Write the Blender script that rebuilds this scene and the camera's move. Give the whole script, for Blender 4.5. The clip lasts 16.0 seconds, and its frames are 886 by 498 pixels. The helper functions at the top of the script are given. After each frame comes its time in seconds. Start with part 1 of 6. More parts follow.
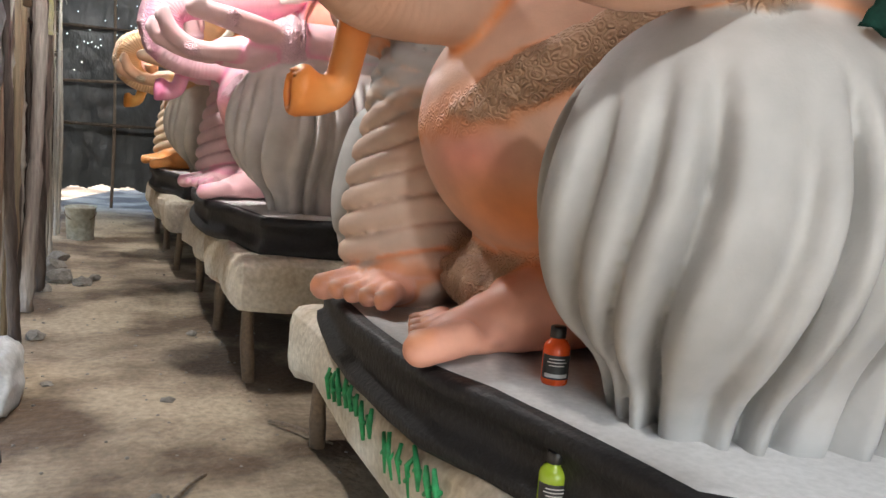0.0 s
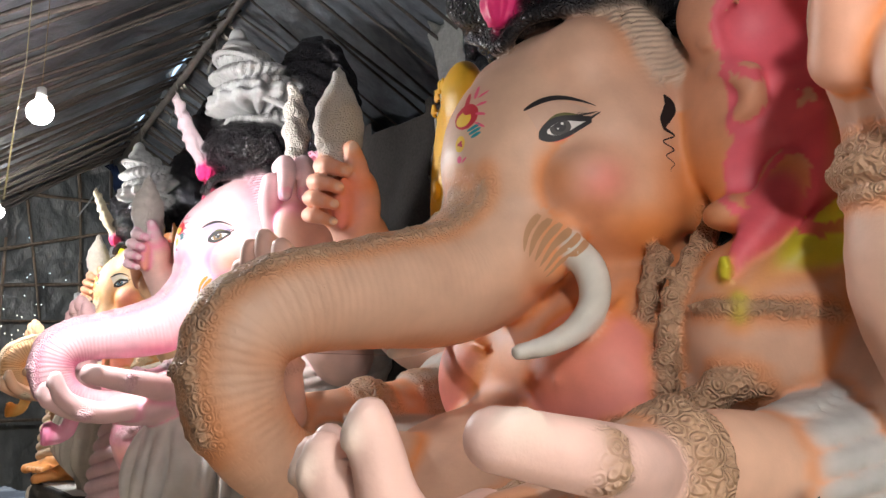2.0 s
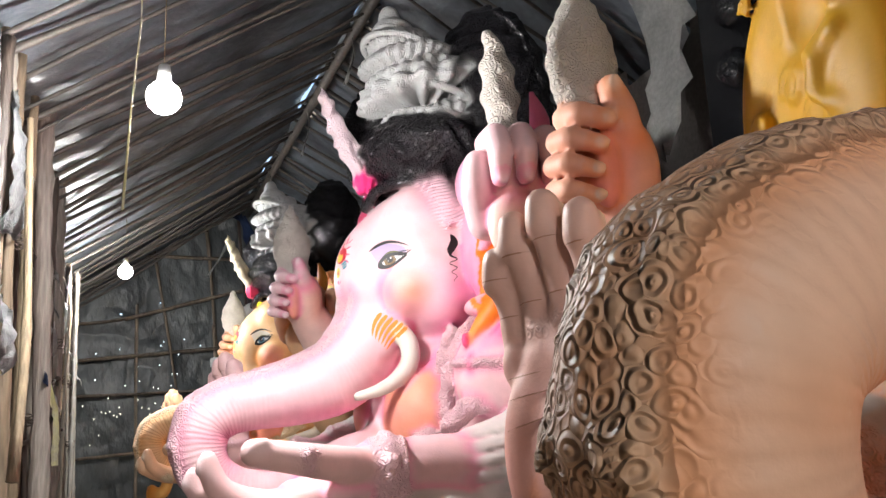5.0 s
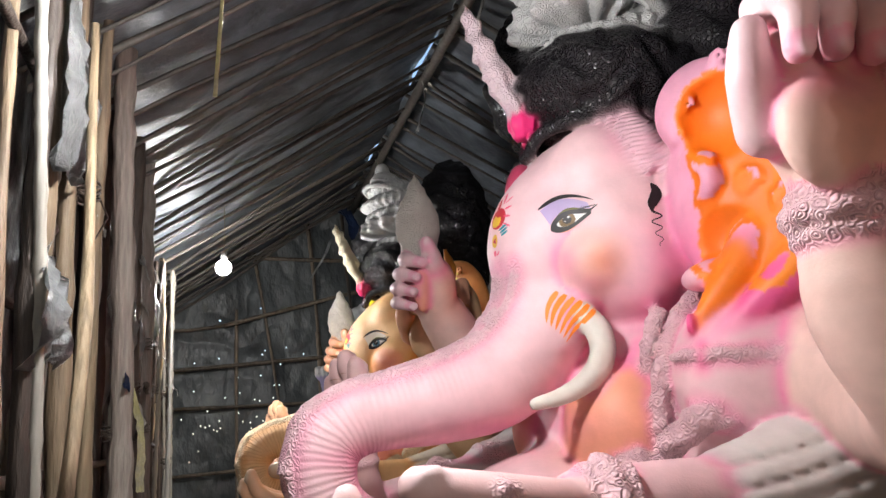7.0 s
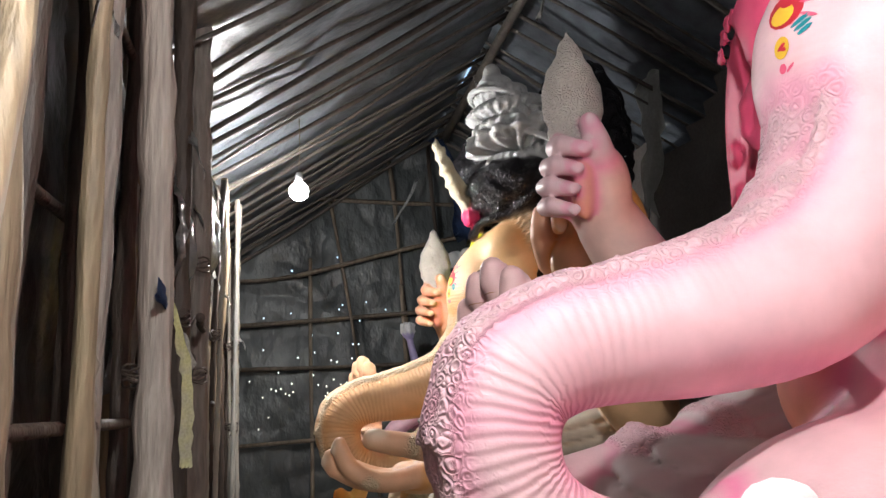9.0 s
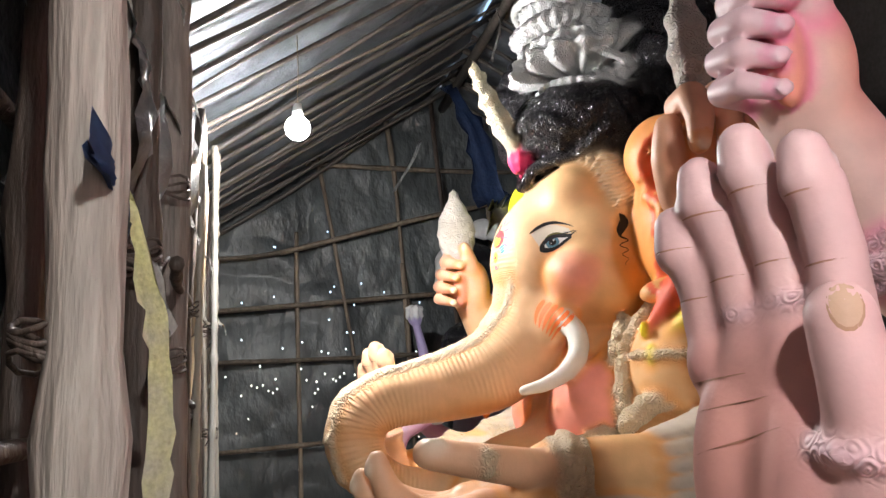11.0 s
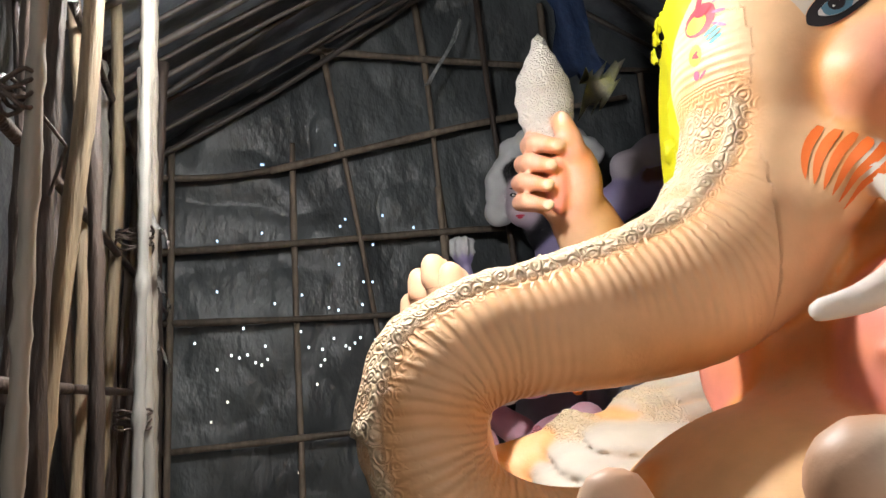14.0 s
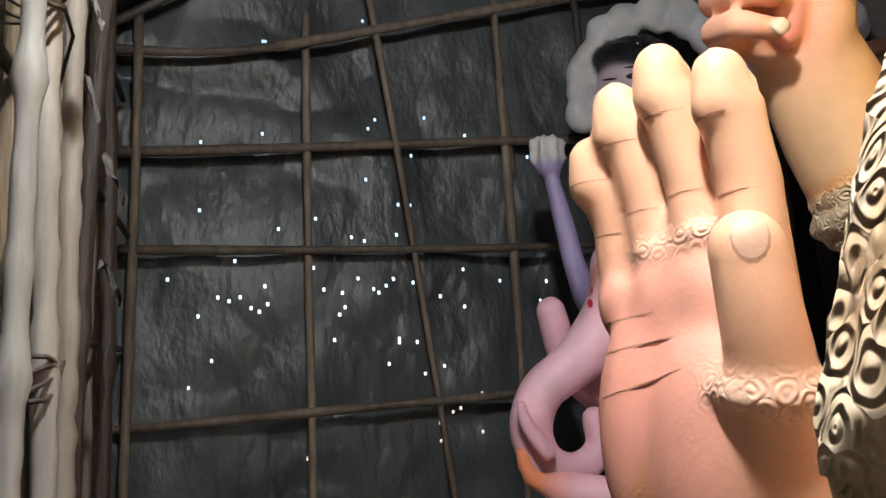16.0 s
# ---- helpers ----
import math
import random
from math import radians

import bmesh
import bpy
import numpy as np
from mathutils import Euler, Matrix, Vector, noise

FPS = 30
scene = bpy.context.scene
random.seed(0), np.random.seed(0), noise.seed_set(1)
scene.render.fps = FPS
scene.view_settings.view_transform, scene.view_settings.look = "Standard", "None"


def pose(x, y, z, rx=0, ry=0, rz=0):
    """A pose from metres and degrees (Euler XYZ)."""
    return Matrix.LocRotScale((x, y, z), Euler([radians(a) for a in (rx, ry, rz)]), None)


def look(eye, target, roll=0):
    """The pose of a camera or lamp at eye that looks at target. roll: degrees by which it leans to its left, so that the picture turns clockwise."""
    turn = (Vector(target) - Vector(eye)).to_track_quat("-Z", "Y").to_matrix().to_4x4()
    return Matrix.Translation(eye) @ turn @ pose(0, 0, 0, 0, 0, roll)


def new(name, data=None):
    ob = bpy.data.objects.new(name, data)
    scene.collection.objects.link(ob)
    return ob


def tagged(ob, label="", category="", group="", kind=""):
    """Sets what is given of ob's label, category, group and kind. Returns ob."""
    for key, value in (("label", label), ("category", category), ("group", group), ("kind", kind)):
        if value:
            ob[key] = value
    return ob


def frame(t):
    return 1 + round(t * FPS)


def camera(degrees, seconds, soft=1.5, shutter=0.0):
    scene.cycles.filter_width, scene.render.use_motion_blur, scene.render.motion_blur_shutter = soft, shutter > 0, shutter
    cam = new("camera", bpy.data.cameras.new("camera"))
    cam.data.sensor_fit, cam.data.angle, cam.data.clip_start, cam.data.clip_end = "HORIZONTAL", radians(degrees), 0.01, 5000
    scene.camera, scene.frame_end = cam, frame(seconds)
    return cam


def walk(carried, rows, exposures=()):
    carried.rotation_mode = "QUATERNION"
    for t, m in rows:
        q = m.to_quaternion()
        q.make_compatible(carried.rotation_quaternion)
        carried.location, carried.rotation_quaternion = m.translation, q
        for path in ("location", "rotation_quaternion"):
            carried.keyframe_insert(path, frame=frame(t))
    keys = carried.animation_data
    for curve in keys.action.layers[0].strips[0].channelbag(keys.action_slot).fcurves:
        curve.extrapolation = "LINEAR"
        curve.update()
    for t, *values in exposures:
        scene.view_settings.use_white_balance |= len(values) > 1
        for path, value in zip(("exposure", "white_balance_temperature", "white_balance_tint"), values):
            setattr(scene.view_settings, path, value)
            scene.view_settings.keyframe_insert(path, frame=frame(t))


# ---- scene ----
from mathutils.bvhtree import BVHTree

cam = camera(56.0, 16.0)
PATH = [
    (0, (0.281, 0.645, 1.271), (1.064, 2.465, 1.003), 4.5),
    (0.5, (0.235, 0.596, 1.247), (1.011, 2.427, 1.031), 3.9),
    (1, (0.221, 0.595, 1.391), (1.066, 2.407, 1.39), 4.0),
    (1.5, (0.256, 0.646, 1.576), (1.248, 2.377, 1.711), 2.8),
    (2, (0.223, 0.678, 1.828), (1.198, 2.403, 2.098), 0.8),
    (2.5, (0.209, 0.769, 1.868), (1.152, 2.5, 2.21), -0.8),
    (3, (0.225, 1.038, 1.851), (1.129, 2.787, 2.203), -1.8),
    (3.2, (0.23, 1.137, 1.856), (1.136, 2.886, 2.202), -2.3),
    (5.3, (0.292, 2.116, 1.837), (0.997, 3.942, 2.248), -2.7),
    (5.5, (0.287, 2.214, 1.847), (0.979, 4.042, 2.275), -2.5),
    (6, (0.259, 2.468, 1.852), (0.898, 4.308, 2.305), -2.4),
    (6.5, (0.265, 2.732, 1.856), (0.836, 4.597, 2.298), -2.5),
    (7, (0.309, 2.99, 1.853), (0.835, 4.869, 2.292), -2.7),
    (7.5, (0.351, 3.303, 1.829), (0.861, 5.184, 2.275), -2.7),
    (8, (0.354, 3.631, 1.817), (0.832, 5.526, 2.241), -2.5),
    (8.5, (0.315, 3.939, 1.789), (0.748, 5.848, 2.196), -1.9),
    (9, (0.272, 4.268, 1.813), (0.651, 6.193, 2.2), -1.7),
    (11.3, (0.138, 5.552, 1.839), (0.623, 7.455, 2.214), -2.3),
    (11.5, (0.156, 5.657, 1.835), (0.655, 7.558, 2.209), -2.2),
    (12, (0.161, 5.97, 1.827), (0.663, 7.871, 2.191), -2.0),
    (12.5, (0.189, 6.255, 1.812), (0.643, 8.169, 2.176), -1.7),
    (13, (0.227, 6.563, 1.801), (0.656, 8.481, 2.172), -2.1),
    (13.5, (0.219, 6.922, 1.804), (0.667, 8.836, 2.173), -2.9),
    (14, (0.256, 7.285, 1.783), (0.721, 9.198, 2.136), -2.9),
    (14.5, (0.211, 7.659, 1.767), (0.689, 9.569, 2.114), -3.3),
    (15, (0.2, 7.962, 1.77), (0.704, 9.867, 2.11), -2.7),
    (15.5, (0.218, 8.298, 1.764), (0.741, 10.203, 2.078), -1.8),
    (16, (0.219, 8.572, 1.766), (0.721, 10.487, 2.051), -1.6),
]
EXPOSURES = [(0, 2.0), (0.8, 1.95), (1.5, 1.78), (2.0, 1.9), (2.5, 2.1), (3.2, 1.98), (5.5, 1.6), (7, 1.18), (8.5, 1.25), (9, 1.38), (11.5, 1.88), (12, 1.86), (13, 1.82), (14, 1.55), (14.5, 1.6), (16, 1.45)]
walk(cam, [(t, look(eye, target, roll)) for t, eye, target, roll in PATH], EXPOSURES)

# ---- world and light ----
world = bpy.data.worlds.new("sky")
scene.world = world
world.use_nodes = True
wn = world.node_tree
sky = wn.nodes.new("ShaderNodeTexSky")
sky.sky_type, sky.sun_disc = "NISHITA", False
sky.sun_elevation, sky.sun_rotation = radians(48), radians(200)
wn.links.new(sky.outputs[0], wn.nodes["Background"].inputs[0])
wn.nodes["Background"].inputs[1].default_value = 0.15
sun = new("sun", bpy.data.lights.new("sun", "SUN"))
sun.data.energy, sun.data.angle, sun.data.color = 5.0, radians(0.5), (1, 0.95, 0.88)
sun.matrix_world = look((0, 0, 0), (0.25, 0.65, -0.75))
BULBS = [(0.43, 0.35, 2.95), (0.423, 4.682, 2.926), (0.364, 8.995, 3.118)]
BULB_POWER = [31, 50, 60]
for place, power in zip(BULBS, BULB_POWER):
    lamp = new("bulb_light", bpy.data.lights.new("bulb_light", "POINT"))
    lamp.data.energy, lamp.data.shadow_soft_size, lamp.data.color = power, 0.045, (1, 0.98, 0.96)
    lamp.location = (place[0], place[1], place[2] - 0.085)


# area lamp added in an assumed, unseen doorway to lift shade on feet and plinth
door_fill = new("doorway_daylight", bpy.data.lights.new("doorway_daylight", "AREA"))
door_fill.data.shape, door_fill.data.size, door_fill.data.size_y = "RECTANGLE", 2.4, 2.2
door_fill.data.energy, door_fill.data.color = 9, (0.94, 0.97, 1.0)
door_fill.matrix_world = pose(0.85, -2.15, 1.2, 90, 0, 0)


# ---- materials ----
def material(name, colour, rough=0.6, metal=0.0, spread=0.25, scale=6.0, fine=60.0, bump=0.2, depth=0.004, second=None,
             stretch=(1, 1, 1), gloss=0.0, per_object=0.0, spec=0.5, edge=(0.35, 0.68)):
    """A surface with two scales of noise in colour, roughness and relief."""
    m = bpy.data.materials.new(name)
    m.use_nodes = True
    t, n = m.node_tree, m.node_tree.nodes
    b = n["Principled BSDF"]
    co = n.new("ShaderNodeTexCoord")
    mp = n.new("ShaderNodeMapping")
    mp.inputs["Scale"].default_value = stretch
    t.links.new(co.outputs["Object"], mp.inputs[0])
    big, small = n.new("ShaderNodeTexNoise"), n.new("ShaderNodeTexNoise")
    big.inputs["Scale"].default_value, small.inputs["Scale"].default_value = scale, fine
    big.inputs["Detail"].default_value, small.inputs["Detail"].default_value = 6, 4
    for x in (big, small):
        t.links.new(mp.outputs[0], x.inputs["Vector"])
    ramp = n.new("ShaderNodeValToRGB")
    other = second or tuple(c * (1 - spread) for c in colour)
    ramp.color_ramp.elements[0].position, ramp.color_ramp.elements[1].position = edge
    ramp.color_ramp.elements[0].color, ramp.color_ramp.elements[1].color = (*other, 1), (*colour, 1)
    t.links.new(big.outputs[0], ramp.inputs[0])
    mix = n.new("ShaderNodeMix")
    mix.data_type, mix.blend_type = "RGBA", "MULTIPLY"
    mix.inputs[0].default_value = 0.6
    grain = n.new("ShaderNodeMapRange")
    grain.inputs[1].default_value, grain.inputs[2].default_value = 0.3, 0.7
    grain.inputs[3].default_value, grain.inputs[4].default_value = 1 - spread * 1.4, 1.05
    t.links.new(small.outputs[0], grain.inputs[0])
    t.links.new(ramp.outputs[0], mix.inputs[6])
    t.links.new(grain.outputs[0], mix.inputs[7])
    out = mix.outputs[2]
    if per_object:
        info, hsv, rng = n.new("ShaderNodeObjectInfo"), n.new("ShaderNodeHueSaturation"), n.new("ShaderNodeMapRange")
        rng.inputs[3].default_value, rng.inputs[4].default_value = 1 - per_object, 1 + per_object
        t.links.new(info.outputs["Random"], rng.inputs[0])
        t.links.new(rng.outputs[0], hsv.inputs["Value"])
        t.links.new(out, hsv.inputs["Color"])
        out = hsv.outputs[0]
    t.links.new(out, b.inputs["Base Color"])
    rr = n.new("ShaderNodeMapRange")
    rr.inputs[3].default_value, rr.inputs[4].default_value = max(0.03, rough - 0.12), min(1, rough + 0.12)
    t.links.new(big.outputs[0], rr.inputs[0])
    t.links.new(rr.outputs[0], b.inputs["Roughness"])
    b.inputs["Metallic"].default_value, b.inputs["Coat Weight"].default_value = metal, gloss
    b.inputs["Specular IOR Level"].default_value = spec
    bp = n.new("ShaderNodeBump")
    bp.inputs["Strength"].default_value, bp.inputs["Distance"].default_value = bump, depth
    add = n.new("ShaderNodeMath")
    t.links.new(big.outputs[0], add.inputs[0])
    t.links.new(small.outputs[0], add.inputs[1])
    t.links.new(add.outputs[0], bp.inputs["Height"])
    t.links.new(bp.outputs[0], b.inputs["Normal"])
    return m


def paint(name, rough=0.44):
    """Sprayed paint on moulded plaster: colour from the mesh's own paint layer, raised ornament where the mould has it."""
    m = bpy.data.materials.new(name)
    m.use_nodes = True
    t, n = m.node_tree, m.node_tree.nodes
    b = n["Principled BSDF"]
    b.inputs["Specular IOR Level"].default_value = 0.35
    col, rel, ridge = n.new("ShaderNodeAttribute"), n.new("ShaderNodeAttribute"), n.new("ShaderNodeAttribute")
    col.attribute_name, rel.attribute_name, ridge.attribute_name = "paint", "relief", "ridge"
    co = n.new("ShaderNodeTexCoord")
    mottle = n.new("ShaderNodeTexNoise")
    mottle.inputs["Scale"].default_value, mottle.inputs["Detail"].default_value = 9, 6
    t.links.new(co.outputs["Object"], mottle.inputs["Vector"])
    rng = n.new("ShaderNodeMapRange")
    rng.inputs[1].default_value, rng.inputs[2].default_value = 0.3, 0.7
    rng.inputs[3].default_value, rng.inputs[4].default_value = 0.84, 1.04
    t.links.new(mottle.outputs[0], rng.inputs[0])
    mul = n.new("ShaderNodeMix")
    mul.data_type, mul.blend_type = "RGBA", "MULTIPLY"
    mul.inputs[0].default_value = 1.0
    t.links.new(col.outputs["Color"], mul.inputs[6])
    t.links.new(rng.outputs[0], mul.inputs[7])
    t.links.new(mul.outputs[2], b.inputs["Base Color"])
    rr = n.new("ShaderNodeMapRange")
    rr.inputs[3].default_value, rr.inputs[4].default_value = rough - 0.08, rough + 0.16
    t.links.new(mottle.outputs[0], rr.inputs[0])
    sep = n.new("ShaderNodeSeparateXYZ")
    t.links.new(ridge.outputs["Vector"], sep.inputs[0])
    gl = n.new("ShaderNodeMath")
    gl.operation = "SUBTRACT"
    t.links.new(rr.outputs[0], gl.inputs[0])
    t.links.new(sep.outputs[2], gl.inputs[1])
    t.links.new(gl.outputs[0], b.inputs["Roughness"])
    # moulded scrolls: two cell patterns, warped
    warp = n.new("ShaderNodeTexNoise")
    warp.inputs["Scale"].default_value = 14
    t.links.new(co.outputs["Object"], warp.inputs["Vector"])
    wmix = n.new("ShaderNodeMix")
    wmix.data_type = "RGBA"
    wmix.inputs[0].default_value = 0.035
    t.links.new(co.outputs["Object"], wmix.inputs[6])
    t.links.new(warp.outputs["Color"], wmix.inputs[7])
    cell = n.new("ShaderNodeTexVoronoi")
    cell.inputs["Scale"].default_value = 44
    t.links.new(wmix.outputs[2], cell.inputs["Vector"])
    rings = n.new("ShaderNodeMath")
    rings.operation = "SINE"
    freq = n.new("ShaderNodeMath")
    freq.operation = "MULTIPLY"
    freq.inputs[1].default_value = 17
    t.links.new(cell.outputs["Distance"], freq.inputs[0])
    t.links.new(freq.outputs[0], rings.inputs[0])
    orn = n.new("ShaderNodeMath")
    orn.operation = "MULTIPLY"
    t.links.new(rings.outputs[0], orn.inputs[0])
    t.links.new(rel.outputs["Fac"], orn.inputs[1])
    ph = n.new("ShaderNodeMath")
    ph.operation = "SINE"
    t.links.new(sep.outputs[0], ph.inputs[0])
    rw = n.new("ShaderNodeMath")
    rw.operation = "MULTIPLY"
    t.links.new(ph.outputs[0], rw.inputs[0])
    t.links.new(sep.outputs[1], rw.inputs[1])
    plaster = n.new("ShaderNodeTexNoise")
    plaster.inputs["Scale"].default_value, plaster.inputs["Detail"].default_value = 120, 3
    t.links.new(co.outputs["Object"], plaster.inputs["Vector"])
    pl = n.new("ShaderNodeMath")
    pl.operation = "MULTIPLY"
    pl.inputs[1].default_value = 0.12
    t.links.new(plaster.outputs[0], pl.inputs[0])
    s1, s2 = n.new("ShaderNodeMath"), n.new("ShaderNodeMath")
    t.links.new(orn.outputs[0], s1.inputs[0])
    t.links.new(rw.outputs[0], s1.inputs[1])
    t.links.new(s1.outputs[0], s2.inputs[0])
    t.links.new(pl.outputs[0], s2.inputs[1])
    bp = n.new("ShaderNodeBump")
    bp.inputs["Strength"].default_value, bp.inputs["Distance"].default_value = 0.8, 0.0055
    t.links.new(s2.outputs[0], bp.inputs["Height"])
    t.links.new(bp.outputs[0], b.inputs["Normal"])
    return m


STATUE_PAINT = paint("sprayed_plaster")
# wall sheets, dust aside, are lightened: lamp haze over black is in their colour
SHEET = material("black_plastic_sheet", (0.058, 0.061, 0.066), rough=0.36, spread=0.5, scale=1.3, fine=9, bump=0.6, depth=0.03,
                 second=(0.022, 0.022, 0.022))
# roof plastic coloured lighter and bluer: lamp glare put into the colour
ROOF_SHEET = material("glare_lightened_roof_sheet", (0.185, 0.21, 0.245), spec=0.3, rough=0.46, spread=0.5, scale=1.5, fine=8, bump=0.7, depth=0.03, second=(0.08, 0.085, 0.095))
WALL_SHEET = material("dusty_hazed_sheet", (0.100, 0.112, 0.118), rough=0.45, spread=0.5, scale=1.6, fine=6, bump=0.8, depth=0.06, stretch=(1, 1, .55),
                      second=(0.036, 0.042, 0.046))
STICK = material("dry_stick_bark", (0.21, 0.165, 0.125), rough=0.75, spread=0.45, scale=5, fine=40, bump=0.5, stretch=(1, 1, 0.25), per_object=0.35)
# darker, greyer tone than the wall sticks
ROOF_STICK = material("dark_roof_stick", (0.105, 0.088, 0.076), rough=0.6, spread=0.5, scale=5, fine=40, bump=0.5, per_object=0.4)
PALE_POLE = material("peeled_pole", (0.29, 0.23, 0.14), rough=0.65, spread=0.6, scale=3, fine=45, bump=0.9, depth=.012, stretch=(1, 1, 0.12), second=(0.22, 0.15, 0.10), per_object=0.3)
DARK_POLE = material("dark_bark_pole", (0.10, 0.07, 0.055), rough=0.6, spread=0.6, scale=6, fine=50, bump=0.9, depth=.012, stretch=(1, 1, 0.2), per_object=0.3)
GREY_POLE = material("weathered_pole", (0.44, 0.41, 0.37), rough=0.75, spread=0.5, scale=4, fine=60, bump=0.9, depth=.014, stretch=(1, 1, 0.1), second=(0.17, 0.12, 0.10), per_object=0.2)
BAMBOO = material("bleached_bamboo", (0.23, 0.225, 0.21), rough=0.6, spread=0.4, scale=4, fine=50, bump=0.5, stretch=(1, 1, 0.12), second=(0.28, 0.24, 0.19), per_object=0.15)
EARTH = material("trodden_earth", (0.45, 0.36, 0.25), rough=0.9, spread=0.4, scale=1.3, fine=30, bump=0.8, depth=0.015, second=(0.12, 0.078, 0.045), edge=(.42, .60))
BENCH_CLOTH = material("plaster_caked_sacking", (0.74, 0.70, 0.62), rough=0.85, spread=0.3, scale=2.5, fine=40, bump=0.7, depth=0.008, second=(0.42, 0.33, 0.22))
PLINTH_BLACK = material("black_plinth_paint", (0.012, 0.012, 0.014), rough=0.62, spread=0.4, scale=7, fine=60, bump=0.8, depth=0.006)
PLINTH_TOP = material("white_plinth_paint", (0.62, 0.60, 0.58), rough=0.6, spread=0.15, scale=4, fine=60, bump=0.3)
LEG_WOOD = material("bench_leg_wood", (0.20, 0.13, 0.08), rough=0.7, spread=0.4, scale=8, fine=60, bump=0.5)


# ---- helpers for meshes ----
def finish(name, bm, mat, parent=None, smooth=True):
    me = bpy.data.meshes.new(name)
    bm.to_mesh(me)
    bm.free()
    me.polygons.foreach_set("use_smooth", [smooth] * len(me.polygons))
    if mat:
        me.materials.append(mat)
    ob = new(name, me)
    if parent:
        ob.parent = parent
    return ob


def part(name, bm, mat, parent, label="", smooth=True):
    ob = finish(name, bm, mat, parent, smooth)
    return tagged(ob, label) if label else ob


def tube(bm, points, radii, sides=8, rough=0.0, rnd=None):
    """A closed tube along points with a radius at each."""
    pts = [Vector(p) for p in points]
    rings = []
    up = Vector((0.31, 0.17, 0.93))
    for i, p in enumerate(pts):
        d = (pts[min(i + 1, len(pts) - 1)] - pts[max(i - 1, 0)]).normalized()
        a = d.cross(up if abs(d.dot(up)) < 0.95 else Vector((1, 0, 0))).normalized()
        b = d.cross(a)
        ring = []
        for k in range(sides):
            w = 2 * math.pi * k / sides
            r = radii[i] * (1 + (rnd.uniform(-rough, rough) if rnd else 0))
            ring.append(bm.verts.new(p + (a * math.cos(w) + b * math.sin(w)) * r))
        rings.append(ring)
    for r0, r1 in zip(rings, rings[1:]):
        for k in range(sides):
            bm.faces.new((r0[k], r0[(k + 1) % sides], r1[(k + 1) % sides], r1[k]))
    bm.faces.new(rings[0][::-1])
    bm.faces.new(rings[-1])


def stick_mesh(bm, a, b, r0, r1, rnd, bend=0.02, steps=9, sides=8):
    """A crooked stick with knots."""
    a, b = Vector(a), Vector(b)
    d = (b - a)
    side = d.cross(Vector((0.3, 0.5, 0.8))).normalized()
    other = d.cross(side).normalized()
    p1, p2 = rnd.uniform(0, 6), rnd.uniform(0, 6)
    f1, f2 = rnd.uniform(3, 7), rnd.uniform(3, 7)
    knot = [rnd.random() < 0.3 for _ in range(steps)]
    pts = [a + d * (i / (steps - 1)) + side * bend * math.sin(p1 + f1 * i / steps) + other * bend * math.sin(p2 + f2 * i / steps) for i in range(steps)]
    rad = [(r0 + (r1 - r0) * i / (steps - 1)) * (1.18 if knot[i] else rnd.uniform(0.92, 1.03)) for i in range(steps)]
    tube(bm, pts, rad, sides, 0.06, rnd)


def box(bm, lo, hi):
    lo, hi = Vector(lo), Vector(hi)
    m = Matrix.Translation((lo + hi) / 2) @ Matrix.Diagonal((*(hi - lo), 1))
    return bmesh.ops.create_cube(bm, size=1, matrix=m)["verts"]


# ---- moulded statues: blended solids meshed on a grid ----
def ell(c, r, key, k=0.04, rz=0.0, ry=0.0, warp=None):
    c, r = np.array(c, float), np.array(r, float)
    m = np.array(Euler((0, radians(ry), radians(rz))).to_matrix()) if (rz or ry) else None

    def dist(p):
        q = p - c
        if m is not None:
            q = q @ m
        k0, k1 = np.sqrt(((q / r) ** 2).sum(-1)), np.sqrt(((q / r**2) ** 2).sum(-1))
        d = k0 * (k0 - 1) / np.maximum(k1, 1e-6)
        return d + warp(p) if warp else d

    big = r.max() if m is not None else r
    return dict(f=dist, lo=c - big, hi=c + big, key=key, k=k)


def chain(points, key, k=0.03, steps=1, warp=None):
    """Round limb through points (x, y, z, radius), rounded off with steps."""
    q = np.array(points, float)
    if steps > 1:
        e = np.vstack([2 * q[0] - q[1], q, 2 * q[-1] - q[-2]])
        t = np.linspace(0, 1, steps, endpoint=False)[:, None]
        rows = [0.5 * (2 * e[i] + (e[i + 1] - e[i - 1]) * t + (2 * e[i - 1] - 5 * e[i] + 4 * e[i + 1] - e[i + 2]) * t**2
                       + (3 * e[i] - e[i - 1] - 3 * e[i + 1] + e[i + 2]) * t**3) for i in range(1, len(e) - 2)]
        q = np.vstack(rows + [q[-1:]])

    def dist(p):
        best = np.full(p.shape[:-1], 9.0, p.dtype)
        for a, b in zip(q, q[1:]):
            v = b[:3] - a[:3]
            t = np.clip(((p - a[:3]) @ v) / max(v @ v, 1e-9), 0, 1)
            d = np.sqrt(((p - a[:3] - t[..., None] * v) ** 2).sum(-1)) - (a[3] + (b[3] - a[3]) * t)
            np.minimum(best, d, out=best)
        return best + warp(p) if warp else best

    return dict(f=dist, lo=(q[:, :3] - q[:, 3:]).min(0), hi=(q[:, :3] + q[:, 3:]).max(0), key=key, k=k, line=q)


def ring(c, radius, r, key, axis=(0, 0, 1), k=0.015, warp=None):
    c, ax = np.array(c, float), np.array(Vector(axis).normalized())

    def dist(p):
        q = p - c
        h = q @ ax
        flat = np.sqrt(np.maximum((q**2).sum(-1) - h**2, 0))
        d = np.sqrt((flat - radius) ** 2 + h**2) - r
        return d + warp(p) if warp else d

    return dict(f=dist, lo=c - radius - r, hi=c + radius + r, key=key, k=k)


